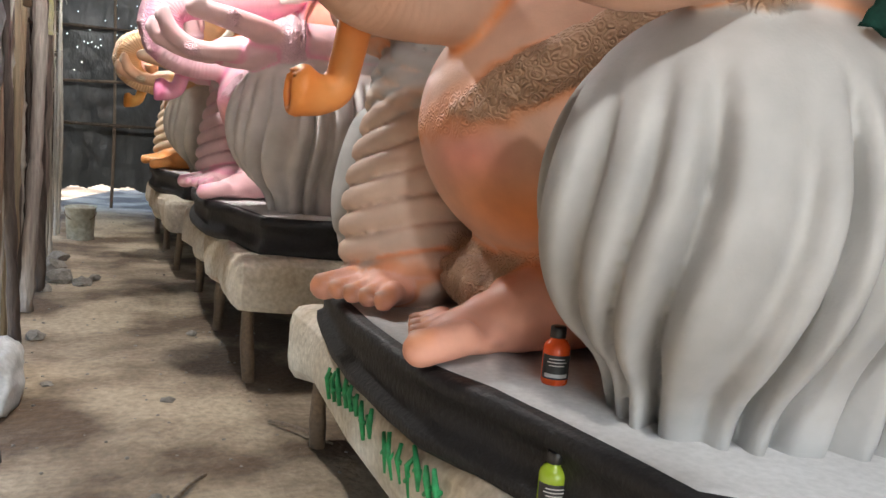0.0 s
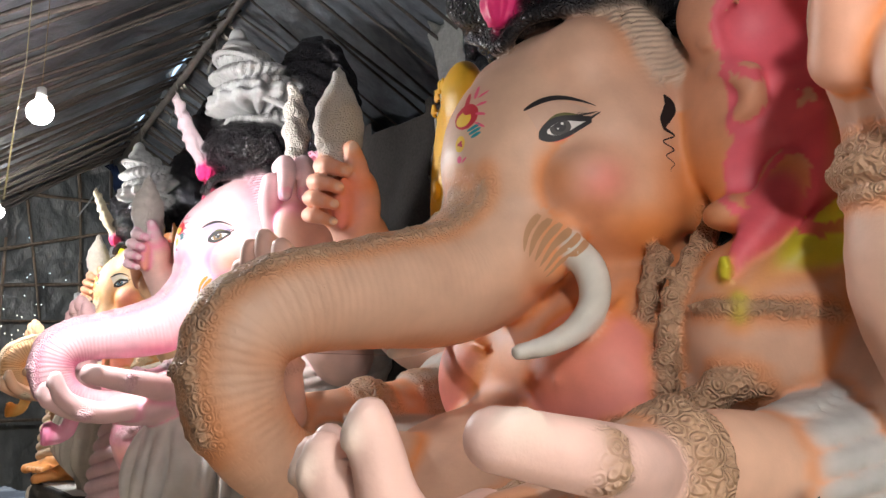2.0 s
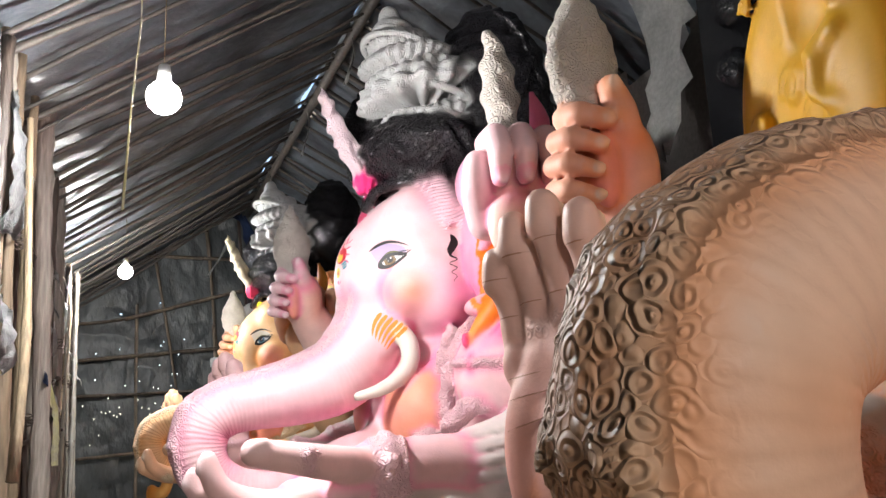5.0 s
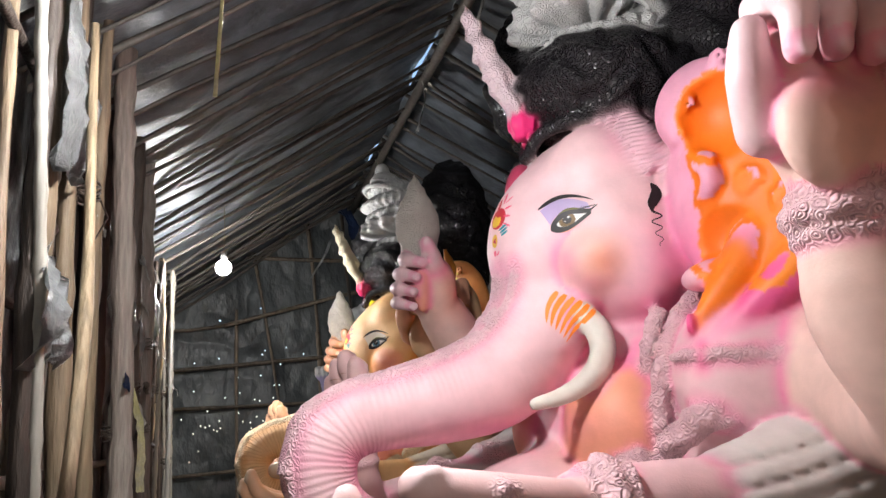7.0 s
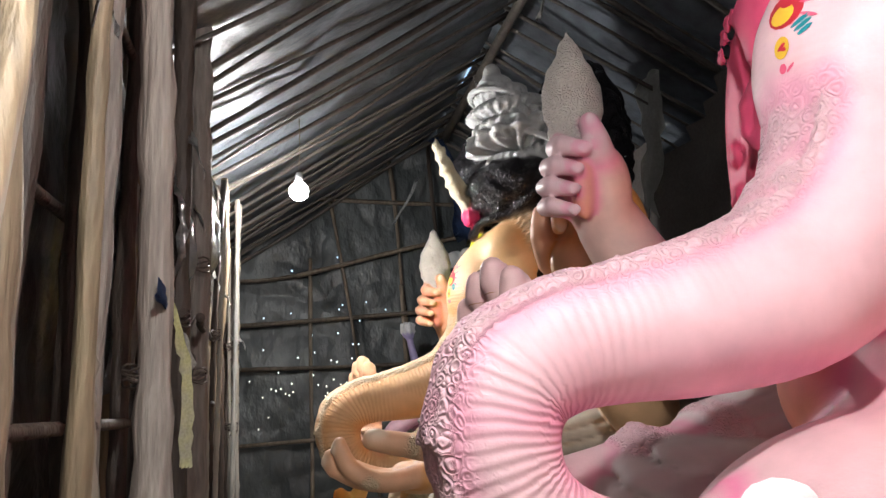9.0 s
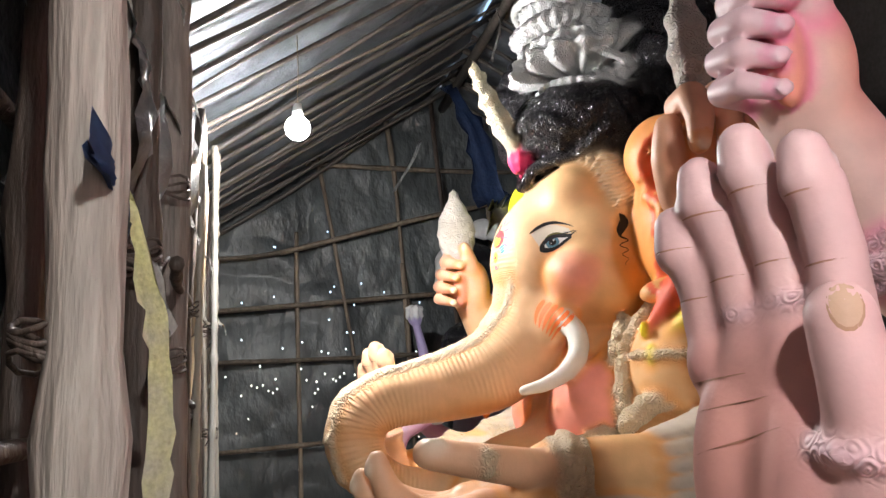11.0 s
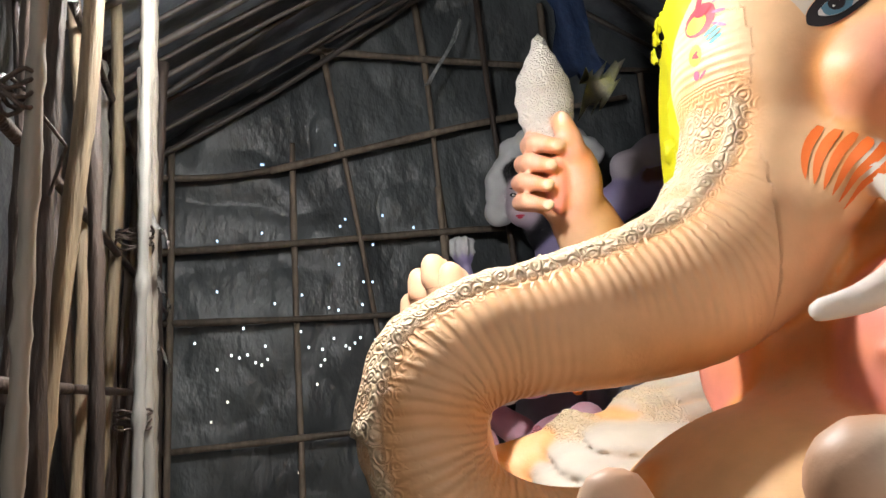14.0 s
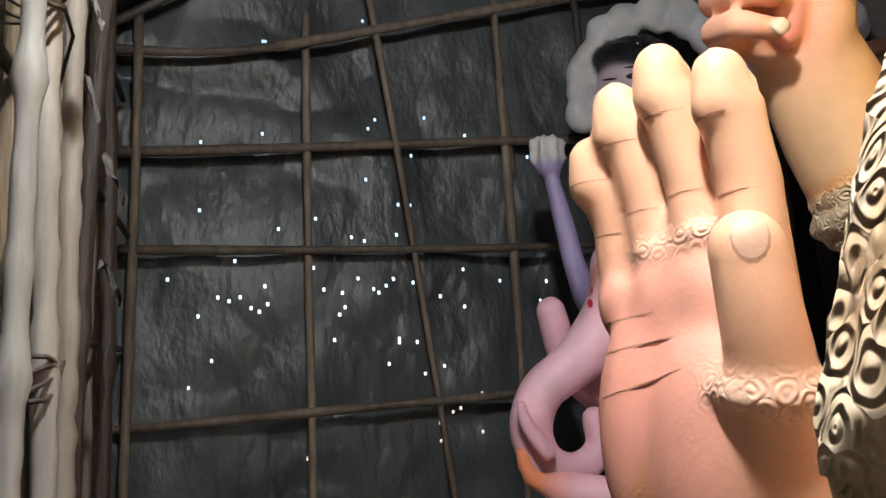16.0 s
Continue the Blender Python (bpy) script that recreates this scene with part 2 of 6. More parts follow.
def mesh_solids(prims, step, floor_z):
    """Surface of the blended solids: vertices and quads."""
    lo = np.min([p["lo"] for p in prims], 0) - 3 * step
    hi = np.max([p["hi"] for p in prims], 0) + 3 * step
    lo[2] = max(lo[2], floor_z - step)
    n = np.ceil((hi - lo) / step).astype(int) + 1
    grid = np.full(n, 0.5, np.float32)
    axes = [lo[a] + step * np.arange(n[a]) for a in range(3)]
    for pr in prims:
        pad = pr["k"] + 3 * step + 0.03
        i0 = np.maximum(((pr["lo"] - pad - lo) / step).astype(int), 0)
        i1 = np.minimum(((pr["hi"] + pad - lo) / step).astype(int) + 2, n)
        if (i1 <= i0).any():
            continue
        sl = tuple(slice(a, b) for a, b in zip(i0, i1))
        pts = np.stack(np.meshgrid(*[axes[a][sl[a]] for a in range(3)], indexing="ij"), -1).astype(np.float32)
        d, g, k = pr["f"](pts).astype(np.float32), grid[sl], pr["k"]
        if "cut" in pr:
            h = np.clip(0.5 - 0.5 * (g + d) / k, 0, 1)
            grid[sl] = g * (1 - h) - d * h + k * h * (1 - h)
            continue
        h = np.clip(0.5 + 0.5 * (g - d) / k, 0, 1)
        grid[sl] = g * (1 - h) + d * h - k * h * (1 - h)
    inside = grid < 0
    corners = [(i, j, k) for i in (0, 1) for j in (0, 1) for k in (0, 1)]
    cut = lambda a, o: a[o[0]:n[0] - 1 + o[0], o[1]:n[1] - 1 + o[1], o[2]:n[2] - 1 + o[2]]
    count = sum(cut(inside, o).astype(np.int8) for o in corners)
    mixed = (count > 0) & (count < 8)
    cells = np.argwhere(mixed)
    index = np.full(mixed.shape, -1, np.int32)
    index[mixed] = np.arange(len(cells))
    total, hits = np.zeros((len(cells), 3)), np.zeros(len(cells))
    for a in corners:
        for axis in range(3):
            if a[axis]:
                continue
            b = tuple(1 if x == axis else a[x] for x in range(3))
            ga = grid[tuple((cells + a).T)]
            gb = grid[tuple((cells + b).T)]
            on = (ga < 0) != (gb < 0)
            t = np.where(on, ga / np.where(on, ga - gb, 1), 0)
            pos = np.array(a, float) + t[:, None] * (np.array(b) - np.array(a))
            total[on] += pos[on]
            hits[on] += 1
    verts = lo + step * (cells + total / hits[:, None])
    quads = []
    for axis in range(3):
        u, v = (axis + 1) % 3, (axis + 2) % 3
        a = inside[tuple(slice(0, n[x] - 1) if x == axis else slice(1, n[x] - 1) for x in range(3))]
        b = inside[tuple(slice(1, n[x]) if x == axis else slice(1, n[x] - 1) for x in range(3))]
        for first, second, flip in ((a, b, False), (b, a, True)):
            e = np.argwhere(first & ~second)
            if not len(e):
                continue
            base = e.copy()
            for x in (u, v):
                base[:, x] += 1
            four = []
            for du, dv in ((1, 1), (0, 1), (0, 0), (1, 0)):
                q = base.copy()
                q[:, u] -= du
                q[:, v] -= dv
                four.append(index[tuple(q.T)])
            four = np.stack(four, 1)
            quads.append(four[:, ::-1] if flip else four)
    quads = np.concatenate(quads)
    # ease the steps of the grid
    for _ in range(1):
        total, hits = np.zeros_like(verts), np.zeros(len(verts))
        for i in range(4):
            for j in (1, 3):
                a, b = quads[:, i], quads[:, (i + j) % 4]
                for axis in range(3):
                    total[:, axis] += np.bincount(a, verts[b, axis], len(verts))
                hits += np.bincount(a, minlength=len(verts))
        verts = verts + .35 * (total / np.maximum(hits, 1)[:, None] - verts)
    return verts, quads


def pleats(cx, top, gap, deep, round_y=None):
    """Soft folds of cloth that hang from over a knee and sweep forward towards the hem, as a warp of a solid."""
    def warp(p):
        x, drop = p[..., 0] - cx, np.clip(top - p[..., 2], 0, .9)
        if round_y is not None:  # round the knee the folds follow its turn
            side = p[..., 0] - 1.45
            x = np.where(side > 0, side, .46 * np.arctan2(side, np.maximum(round_y - p[..., 1], -.2))) + 1.45 - cx
        u = x + (drop**2 - np.clip(drop - .4, 0, 1) ** 2) * (.04 + .16 / (1 + np.exp(x / .12))) + .010 * np.sin(9 * p[..., 2] + 4 * x)
        dip = .5 + .5 * np.cos(2 * np.pi * u / gap + 1.1 * np.sin(2.1 * u / gap))
        size = .65 + .35 * np.sin(2.6 * u / gap + 1)
        return deep * np.clip((drop - .02) / .20, 0, 1) * size * (dip**2.4 - .2)

    return warp


def swags(centre, count, deep):
    """Curved folds slung across a shin."""
    cx, cy, cz = centre

    def warp(p):
        u = np.sqrt((p[..., 1] - cy) ** 2 + (p[..., 2] - cz) ** 2 + .3 * (p[..., 0] - cx) ** 2)
        return deep * ((1 - np.abs(np.sin(count * u + 3 * p[..., 0]))) ** 2 - .3)

    return warp


def flutes(cx, cy, count, deep):
    def warp(p):
        return deep * np.cos(count * np.arctan2(p[..., 1] - cy, p[..., 0] - cx)) + 0.4 * deep * np.sin(95 * p[..., 2])

    return warp


def rough_lumps(deep, size):
    def warp(p):
        return deep * np.sin(size * p[..., 2] + 2 * np.sin(.6 * size * p[..., 0])) * np.sin(size * .8 * p[..., 0] + size * .7 * p[..., 1])

    return warp


def cut(prim):
    """The same solid, taken away from what stands before it."""
    return dict(prim, cut=True)


def spiral(c, r, u, v, key, turns=1.6, thick=.012, k=.008):
    """A raised scroll that winds in towards its eye, in the plane of u and v."""
    c, u, v = (np.array(x, float) for x in (c, u, v))
    pts = []
    for i in range(13):
        a, f = 2 * math.pi * turns * i / 12, 1 - .88 * i / 12
        pts.append((*(c + r * f * (u * math.cos(a) + v * math.sin(a))), thick * (1 - .25 * i / 12)))
    return [chain(pts, key, k), ell(tuple(c), (thick * 1.1,) * 3, key, k)]


TRUNK = [(1.61, 0, 2.67, .235), (1.495, 0, 2.52, .248), (1.465, 0, 2.36, .208), (1.39, 0, 2.19, .188), (1.235, 0, 2.04, .168), (1.04, 0, 1.975, .145), (.87, 0, 1.945, .125),
         (.755, 0, 1.922, .120), (.663, 0, 1.868, .121), (.633, 0, 1.775, .117), (.655, 0, 1.675, .110), (.730, 0, 1.605, .098), (.85, 0, 1.57, .085), (1.0, 0, 1.57, .078), (1.1, .02, 1.60, .07)]


FAR_EAR = (1.67, .70)


def cuff(c, radius, axis, wide=.030):
    """A lacy wrist band between two thin cords."""
    c, ax = np.array(c, float), np.array(Vector(axis).normalized())
    out = [ring(tuple(c), radius, wide, "orn", axis, .008, rough_lumps(.007, 80))]
    for d in (-1, 1):
        out.append(ring(tuple(c + ax * d * (wide + .016)), radius + .004, .013, "orn", axis, .006, rough_lumps(.003, 150)))
    return out


def elephant_solids(palm_dx=0.0, arm_dy=0.0, hold_dz=0.0, lift=0.0, palm_dz=0.0, sway=0.0, far_dx=0.0):
    s = []
    rise = lambda x: 1 if x < 1.1 else .75 if x < 1.3 else .3 if x < 1.4 else 0
    lean = lambda x: min(max((1.25 - x) / .5, 0), 1)
    trunk = [(x + (.14 * lift if x < .8 else 0) + .27 * sway * lean(x), y + sway * lean(x), z + lift * rise(x) * (.75 if i > 10 else 1), r) for i, (x, y, z, r) in enumerate(TRUNK)]
    # body
    s += [ell((1.82, 0, 1.75), (.42, .55, .55), "skin"), ell((1.44, 0, 1.40), (.48, .46, .40), "skin", .08),
          ell((1.54, -.25, 1.86), (.155, .20, .20), "blush", .035), ell((1.54, .25, 1.86), (.155, .20, .20), "blush", .035), ell((1.392, -.29, 1.866), (.016, .016, .016), "blush", .012),
          ell((1.86, -.58, 2.0), (.27, .24, .25), "skin", .07), ell((1.90, .54, 2.02), (.26, .24, .24), "skin", .08),
          chain([(1.9, 0, 2.1, .3), (1.78, 0, 2.35, .27)], "skin", .06)]
    # head with its flat sides, brow lobes, cheeks, jaw, trunk
    s += [ell((1.70, 0, 2.54), (.33, .40, .36), "skin", .05), ell((1.60, -.165, 2.725), (.185, .165, .17), "skin", .035), ell((1.60, .165, 2.725), (.185, .165, .17), "skin", .035),
          ell((1.70, -.165, 2.725), (.17, .175, .205), "skin", .04), ell((1.70, .165, 2.725), (.17, .175, .205), "skin", .04)]
    head = s[-5:]

    def skin_y(x, z):
        p = np.array([(x, b, z) for b in np.linspace(.5, .1, 81)])
        inside = np.min([h["f"](p) for h in head], 0) < 0
        return p[inside.argmax(), 1] if inside.any() else .2

    s.append(chain(trunk, "trunk", .045, 5))
    for y in (-1, 1):
        s += [ell((1.68, y * .20, 2.36), (.17, .215, .17), "skin", .06), ell((1.535, y * .245, 2.395), (.135, .128, .112), "cheek", .035),
              ell((1.445, y * .195, 2.215), (.065, .070, .10), "trunk", .07, ry=20)]
    s.append(cut(ell((1.395, -.325, 2.515), (.060, .050, .030), "trunk", .04)))
    g = lift * .75
    s.append(chain([(.84, .07, 1.60 + g, .055), (.785, .10, 1.55 + g, .047), (.76, .10, 1.48 + g * .6, .043), (.74, .10, 1.425 + g * .3, .043), (.695, .10, 1.40 + g * .3, .046), (.65, .10, 1.41 + g * .3, .064)], "tip", .02, 4))
    s.append(ring((.64, .10, 1.412 + g * .3), .054, .014, "accent", (1, 0, -.2)))
    s.append(cut(ell((.62, .10, 1.412 + g * .3), (.05, .040, .044), "accent", .01)))
    # raised band on the trunk's outer side, with scalloped edges
    q = np.array(trunk)
    t = np.gradient(q[:, [0, 2]], axis=0)
    t /= np.linalg.norm(t, axis=1)[:, None]
    wide = [0, 0, .125, .115, .100, .085, .075, .072, .072, .072, .065]
    band = [(q[i, 0] + t[i, 1] * (q[i, 3] - wide[i] + .010), q[i, 1], q[i, 2] - t[i, 0] * (q[i, 3] - wide[i] + .010), wide[i]) for i in range(2, 11)]
    s.append(chain(band, "orn", .008, 5, warp=rough_lumps(.004, 70)))
    for n in range(40):
        f = n / 39 * 8
        i, e = 2 + min(int(f), 7), f - min(int(f), 7)
        c = np.array(band[i - 2]) * (1 - e) + np.array(band[i - 1]) * e
        v = np.array([t[i, 1], 0, -t[i, 0]]) * (1 - e) + np.array([t[i + 1, 1], 0, -t[i + 1, 0]]) * e
        along = np.array([t[i, 0], 0, t[i, 1]])
        for y in (-1, 1):
            o = c[:3] + v * c[3] * .58 + np.array([0, y * c[3] * .84, 0])
            s.append(ell(tuple(o), (.027, .016, .025), "orn", .006))
            if n % 3 == 1 and n > 4:
                s += spiral(c[:3] + v * c[3] * .84 + np.array([0, y * c[3] * .60, 0]), .026, along, (v * -.5 + np.array([0, y * .8, 0])), "orn", 1.4, .009, .004)
    # tusks
    for y in (-1, 1):
        s.append(chain([(1.455, y * .25, 2.215, .043), (1.482, y * .30, 2.155, .043), (1.470, y * .335, 2.07, .040), (1.40, y * .352, 1.995, .034), (1.31, y * .35, 1.952, .027), (1.235, y * .338, 1.935, .020)], "tusk", .010, 4))
    # ears: a broad hollow shell with a rolled rim, raised scrolls inside
    for y in (-1, 1):
        inner, outer = ("ear", "rim") if y < 0 else ("rim_far", "rim_far")
        cx, cy, turn = (1.86 if y < 0 else FAR_EAR[0]), (-.74 if y < 0 else FAR_EAR[1]), y * -20
        w, f = np.array([.35, y * .94, 0]), np.array([-.94, y * .35, 0])
        up = np.array([0, 0, 1.0])
        at = lambda a, h, d: tuple(np.array([cx, cy, 2.56]) + w * a + up * h + f * d)
        s.append(ell((cx, cy, 2.57), (.090, .36, .43), outer, .03, rz=turn))
        s.append(ell(at(-.20, .27, .02), (.08, .17, .15), outer, .03, rz=turn))
        s.append(cut(ell(at(.02, .02, .13), (.105, .27, .37), inner, .02, rz=turn)))
        s.append(cut(ell(at(-.10, .19, .10), (.105, .14, .14), inner, .015, rz=turn)))
        s.append(cut(ell(at(-.12, -.19, .09), (.085, .12, .13), inner, .015, rz=turn)))
        s.append(chain([at(-.24, .10, .05) + (.03,), at(-.17, .06, .06) + (.038,), at(-.17, -.02, .06) + (.03,), at(-.23, -.06, .05) + (.02,)], outer, .015, 3, warp=rough_lumps(.006, 70)))
        for a, h, r in ((.06, .22, .070), (.03, .08, .055), (-.06, -.02, .045), (.06, -.10, .060), (-.04, -.22, .050), (.16, .10, .05)):
            s += spiral(at(a, h, .030), r, w, up, inner, 1.7, .013)
        for a, h in ((.17, .02), (.18, -.12), (.13, -.28)):
            s += spiral(at(a, h, .055), .042, w, up, "edge" if y < 0 else "rim_far", 1.3, .016)
        for n in range(7):
            a = math.radians(62 + 15 * n)
            s += spiral(at(.30 * math.cos(a), .385 * math.sin(a), .072), .034, w, up, outer, 1.3, .010)
        # temple hair in wavy locks, combed back over the skin of the head
        for n in range(9):
            e = n / 8
            xs = 1.580 + .080 * e + (.185 - .05 * e) * np.array([0, .3, .6, 1])
            zs = 2.885 - .225 * e + np.array([0, .052, .030, .055]) * (1 - .3 * e)
            s.append(chain([(a, y * (skin_y(a, b) + .020), b, r) for a, b, r in zip(xs, zs, (.008, .020, .022, .016))], "pale", .002, 4))
        s.append(ell((1.83, y * .37, 2.54), (.11, .09, .28), "skin", .05))
        # leaf-shaped ear tips with curled ends
        s.append(chain([(1.90, y * .82, 2.30, .075), (1.80, y * .755, 2.20, .060), (1.72, y * .70, 2.125, .040), (1.655, y * .665, 2.06, .020)], "strap", .012, 4))
        s.append(chain([(1.84, y * .66, 2.36, .085), (1.74, y * .65, 2.24, .062), (1.66, y * .635, 2.165, .030), (1.635, y * .63, 2.125, .018)], inner, .015, 4))
        side = np.array([.62, y * -.78, 0])
        s += spiral((1.622, y * .655, 2.035), .036, side, up, "strap", 1.5, .015) + spiral((1.612, y * .625, 2.128), .030, side, up, "strap", 1.4, .013) + spiral((1.75, y * .735, 2.150), .026, side, up, "strap", 1.2, .011)
        s.append(ell((1.73, y * .56, 2.285), (.085, .075, .045), "skin", .03, ry=-12))
        # beaded band round the upper arm
        s.append(chain([(1.585, y * .56, 2.045, .016), (1.60, y * .66, 2.042, .016), (1.665, y * .745, 2.035, .016), (1.76, y * .795, 2.03, .016)], "orn", .008, 4, warp=rough_lumps(.005, 120)))
    # hair, crown of stacked tiers, bud and flame
    s += [ell((1.79, .0, 3.09), (.42, .37, .24), "hair", .02, warp=rough_lumps(.017, 42)), ell((1.68, .27, 3.25), (.32, .17, .36), "hair", .04, warp=rough_lumps(.019, 38)),
          ell((2.06, 0, 3.3), (.28, .48, .62), "hair", .04, warp=rough_lumps(.019, 38)), ell((2.10, 0, 2.85), (.14, .52, .6), "hair", .04, warp=rough_lumps(.01, 50))]
    for y in (-1, 1):  # hairline rolling over the brow
        s.append(chain([(1.40, y * .02, 2.835, .024), (1.435, y * .07, 2.90, .026), (1.50, y * .15, 2.915, .027), (1.60, y * .225, 2.915, .026), (1.70, y * .27, 2.935, .024)], "hair", .012, 4))
    s += [ring((1.82, 0, 3.215), .285, .022, "white", (.30, 0, 1), .006), ell((1.80, 0, 3.285), (.285, .285, .085), "white", .008, ry=-16, warp=flutes(1.80, 0, 30, .010)), ring((1.765, 0, 3.365), .275, .020, "white", (.30, 0, 1), .006),
          ell((1.715, 0, 3.45), (.325, .315, .085), "white", .008, ry=-14, warp=flutes(1.715, 0, 15, .020)), ell((1.68, 0, 3.515), (.26, .255, .07), "white", .01, ry=-14, warp=flutes(1.68, 0, 22, .010)),
          ell((1.635, 0, 3.60), (.245, .24, .065), "white", .008, ry=-12, warp=flutes(1.635, 0, 26, .008)), ring((1.62, 0, 3.645), .205, .018, "white", (.26, 0, 1), .006), ell((1.605, 0, 3.69), (.165, .16, .065), "white", .01, ry=-12, warp=flutes(1.605, 0, 20, .006)),
          ring((1.59, 0, 3.725), .120, .014, "white", (.26, 0, 1), .006), ell((1.575, 0, 3.765), (.105, .10, .06), "white", .01), ell((1.555, 0, 3.83), (.055, .055, .07), "white", .02), ell((2.12, .35, 3.50), (.07, .24, .38), "white", .02)]
    for n in range(36):
        a = 2 * math.pi * n / 36
        s.append(ell((1.815 + .296 * math.cos(a), .296 * math.sin(a), 3.205 - .088 * math.cos(a)), (.019, .019, .019), "white", .004))
    s.append(ell((1.395, 0, 2.955), (.052, .055, .062), "bud", .015, warp=flutes(1.395, 0, 8, .006)))
    s.append(chain([(1.37, 0, 3.0, .03), (1.31, 0, 3.14, .046), (1.25, .01, 3.28, .040), (1.19, 0, 3.43, .012)], "flame", .015, 4, warp=rough_lumps(.015, 55)))
    # garlands down the chest, lace at the collar, fringe of the shawl
    for y in (-1, 1):
        s.append(chain([(1.84, y * .42, 2.34, .032), (1.75, y * .45, 2.25, .030), (1.655, y * .475, 2.16, .029), (1.605, y * .475, 2.06, .029), (1.585, y * .462, 1.945, .029), (1.59, y * .455, 1.80, .029), (1.605, y * .445, 1.68, .029)], "orn", .010, 4, warp=rough_lumps(.006, 90)))
        for n in range(9):
            z = 2.13 - .055 * n
            s += spiral((1.570 + .02 * max(0, z - 2.0) * 4, y * .476, z), .022, (.3, y * .9, 0), (0, 0, 1), "orn", 1.3, .009, .004)
        s.append(chain([(1.665, y * .36, 2.19, .036), (1.615, y * .38, 2.11, .030), (1.59, y * .39, 2.04, .022)], "orn", .02, 3, warp=rough_lumps(.007, 85)))
        s.append(chain([(1.62, y * .30, 2.10, .012), (1.50, y * .33, 2.02, .012), (1.44, y * .24, 1.985, .012), (1.42, y * .10, 1.95, .012)], "accent", .008, 4))
    s.append(chain([(1.82, -.66, 1.92, .038), (1.72, -.66, 1.89, .045), (1.62, -.62, 1.87, .045), (1.55, -.56, 1.80, .04)], "orn", .02, 4, warp=rough_lumps(.009, 80)))
    s.append(chain([(1.50, -.44, 1.74, .05), (1.26, -.40, 1.62, .055), (1.09, -.29, 1.50, .06), (1.03, -.12, 1.41, .055), (1.02, .08, 1.38, .05)], "orn", .03, 4, warp=rough_lumps(.008, 80)))
    s.append(cut(ell((.955, -.19, 1.30), (.05, .045, .03), "blush", .03)))
    # lower near arm reaching forward, wrist cuff, open palm
    h = hold_dz
    s.append(chain([(1.96, -.55, 2.0, .19), (2.06, -.72, 1.80, .18), (1.98, -.76, 1.68, .165), (1.62, -.80, 1.69 + h * .6, .125), (1.34, -.85, 1.73 + h, .10), (1.13, -.87, 1.735 + h, .086)], "skin", .05, 4))
    s.append(chain([(1.56, -.815, 1.70 + h * .7, .132), (1.72, -.79, 1.70 + h * .4, .160), (1.92, -.77, 1.73, .19), (2.1, -.74, 1.84, .20)], "cloth", .012, 3, warp=swags((1.4, -.9, 2.3), 60, .016)))
    s += cuff((1.18, -.88, 1.735 + h), .088, (1, -.1, 0), .034)
    s.append(ell((1.0, -.86, 1.660 + h), (.16, .13, .070), "skin", .05, ry=-14))
    s.append(chain([(1.12, -.87, 1.72 + h, .08), (.98, -.86, 1.655 + h, .074), (.86, -.85, 1.645 + h, .066)], "skin", .04, 3))
    for n, y in enumerate((-.945, -.875, -.805, -.735)):
        dx, dz = (.0, -.035, -.02, .03)[n], (.0, -.05, -.06, -.05)[n] + h * .7
        s.append(chain([(.90, y + .01, 1.650 + h, .046), (.78 + dx, y, 1.632 + h, .045), (.68 + dx, y, 1.652 + h, .044), (.612 + dx, y, 1.72 + h + dz * .4, .041), (.588 + dx, y, 1.785 + h + dz, .038), (.575 + dx, y, 1.835 + h + dz, .029)], "finger", .010, 4))
        s.append(ell((.548 + dx, y, 1.815 + h + dz), (.012, .022, .030), "nail", .006, ry=14))
        if n == 0:
            s.append(ell((.70, y - .03, 1.63 + h), (.032, .030, .030), "orn", .01, warp=rough_lumps(.008, 90)))
    s.append(chain([(1.10, -.91, 1.735 + h, .064), (.97, -1.01, 1.760 + h, .058), (.84, -1.055, 1.785 + h, .052), (.70, -1.06, 1.812 + h, .044)], "finger", .025, 4))
    s.append(ell((.715, -1.092, 1.832 + h), (.038, .016, .026), "nail", .005, ry=-8))
    s.append(ell((.865, -1.085, 1.78 + h), (.026, .034, .045), "orn", .01, warp=rough_lumps(.008, 90)))
    # cloth over the near hip, folded leg with its pleated skirt
    skirt = pleats(1.30, 1.54, .086, .088, -.52)
    s.append(chain([(2.05, -.4, 1.24, .38), (1.52, -.72, 1.27, .33)], "cloth", .1, 1, warp=skirt))
    s.append(ell((1.30, -.75, 1.265), (.385, .32, .385), "cloth", .06, warp=skirt))
    s.append(ell((1.72, -.70, .98), (.60, .29, .54), "cloth", .06, warp=skirt))
    s.append(ell((2.05, 0, 1.05), (.45, .8, .45), "cloth", .1, warp=skirt))
    # standing shin on the far side, white cloth falling beside it
    s.append(chain([(2.0, .42, 1.35, .36), (1.26, .60, 1.48, .25)], "cloth", .08, 1, warp=swags((1.3, .3, 2.2), 55, .028)))
    s.append(chain([(1.24, .60, 1.42, .24), (1.16, .58, 1.12, .235), (1.14, .55, .84, .22)], "shin", .06, 3, warp=swags((1.1, .75, 1.9), 38, .034)))
    s.append(ell((1.32, .95, 1.12), (.34, .26, .44), "cloth", .05, warp=pleats(1.5, 1.55, .07, .03)))
    # feet with toes
    for (hx, hy), (tx, ty), big in (((1.24, .46), (.97, .38), 0), ((1.32, -.22), (.99, -.17), 4)):
        f = np.array([tx - hx, ty - hy]) / math.hypot(tx - hx, ty - hy)
        side = np.array([-f[1], f[0]])
        s.append(chain([(hx, hy, .97, .12), ((hx + tx) / 2, (hy + ty) / 2, .92, .095), (tx - .02 * f[0], ty - .02 * f[1], .880, .055)], "foot", .04, 2))
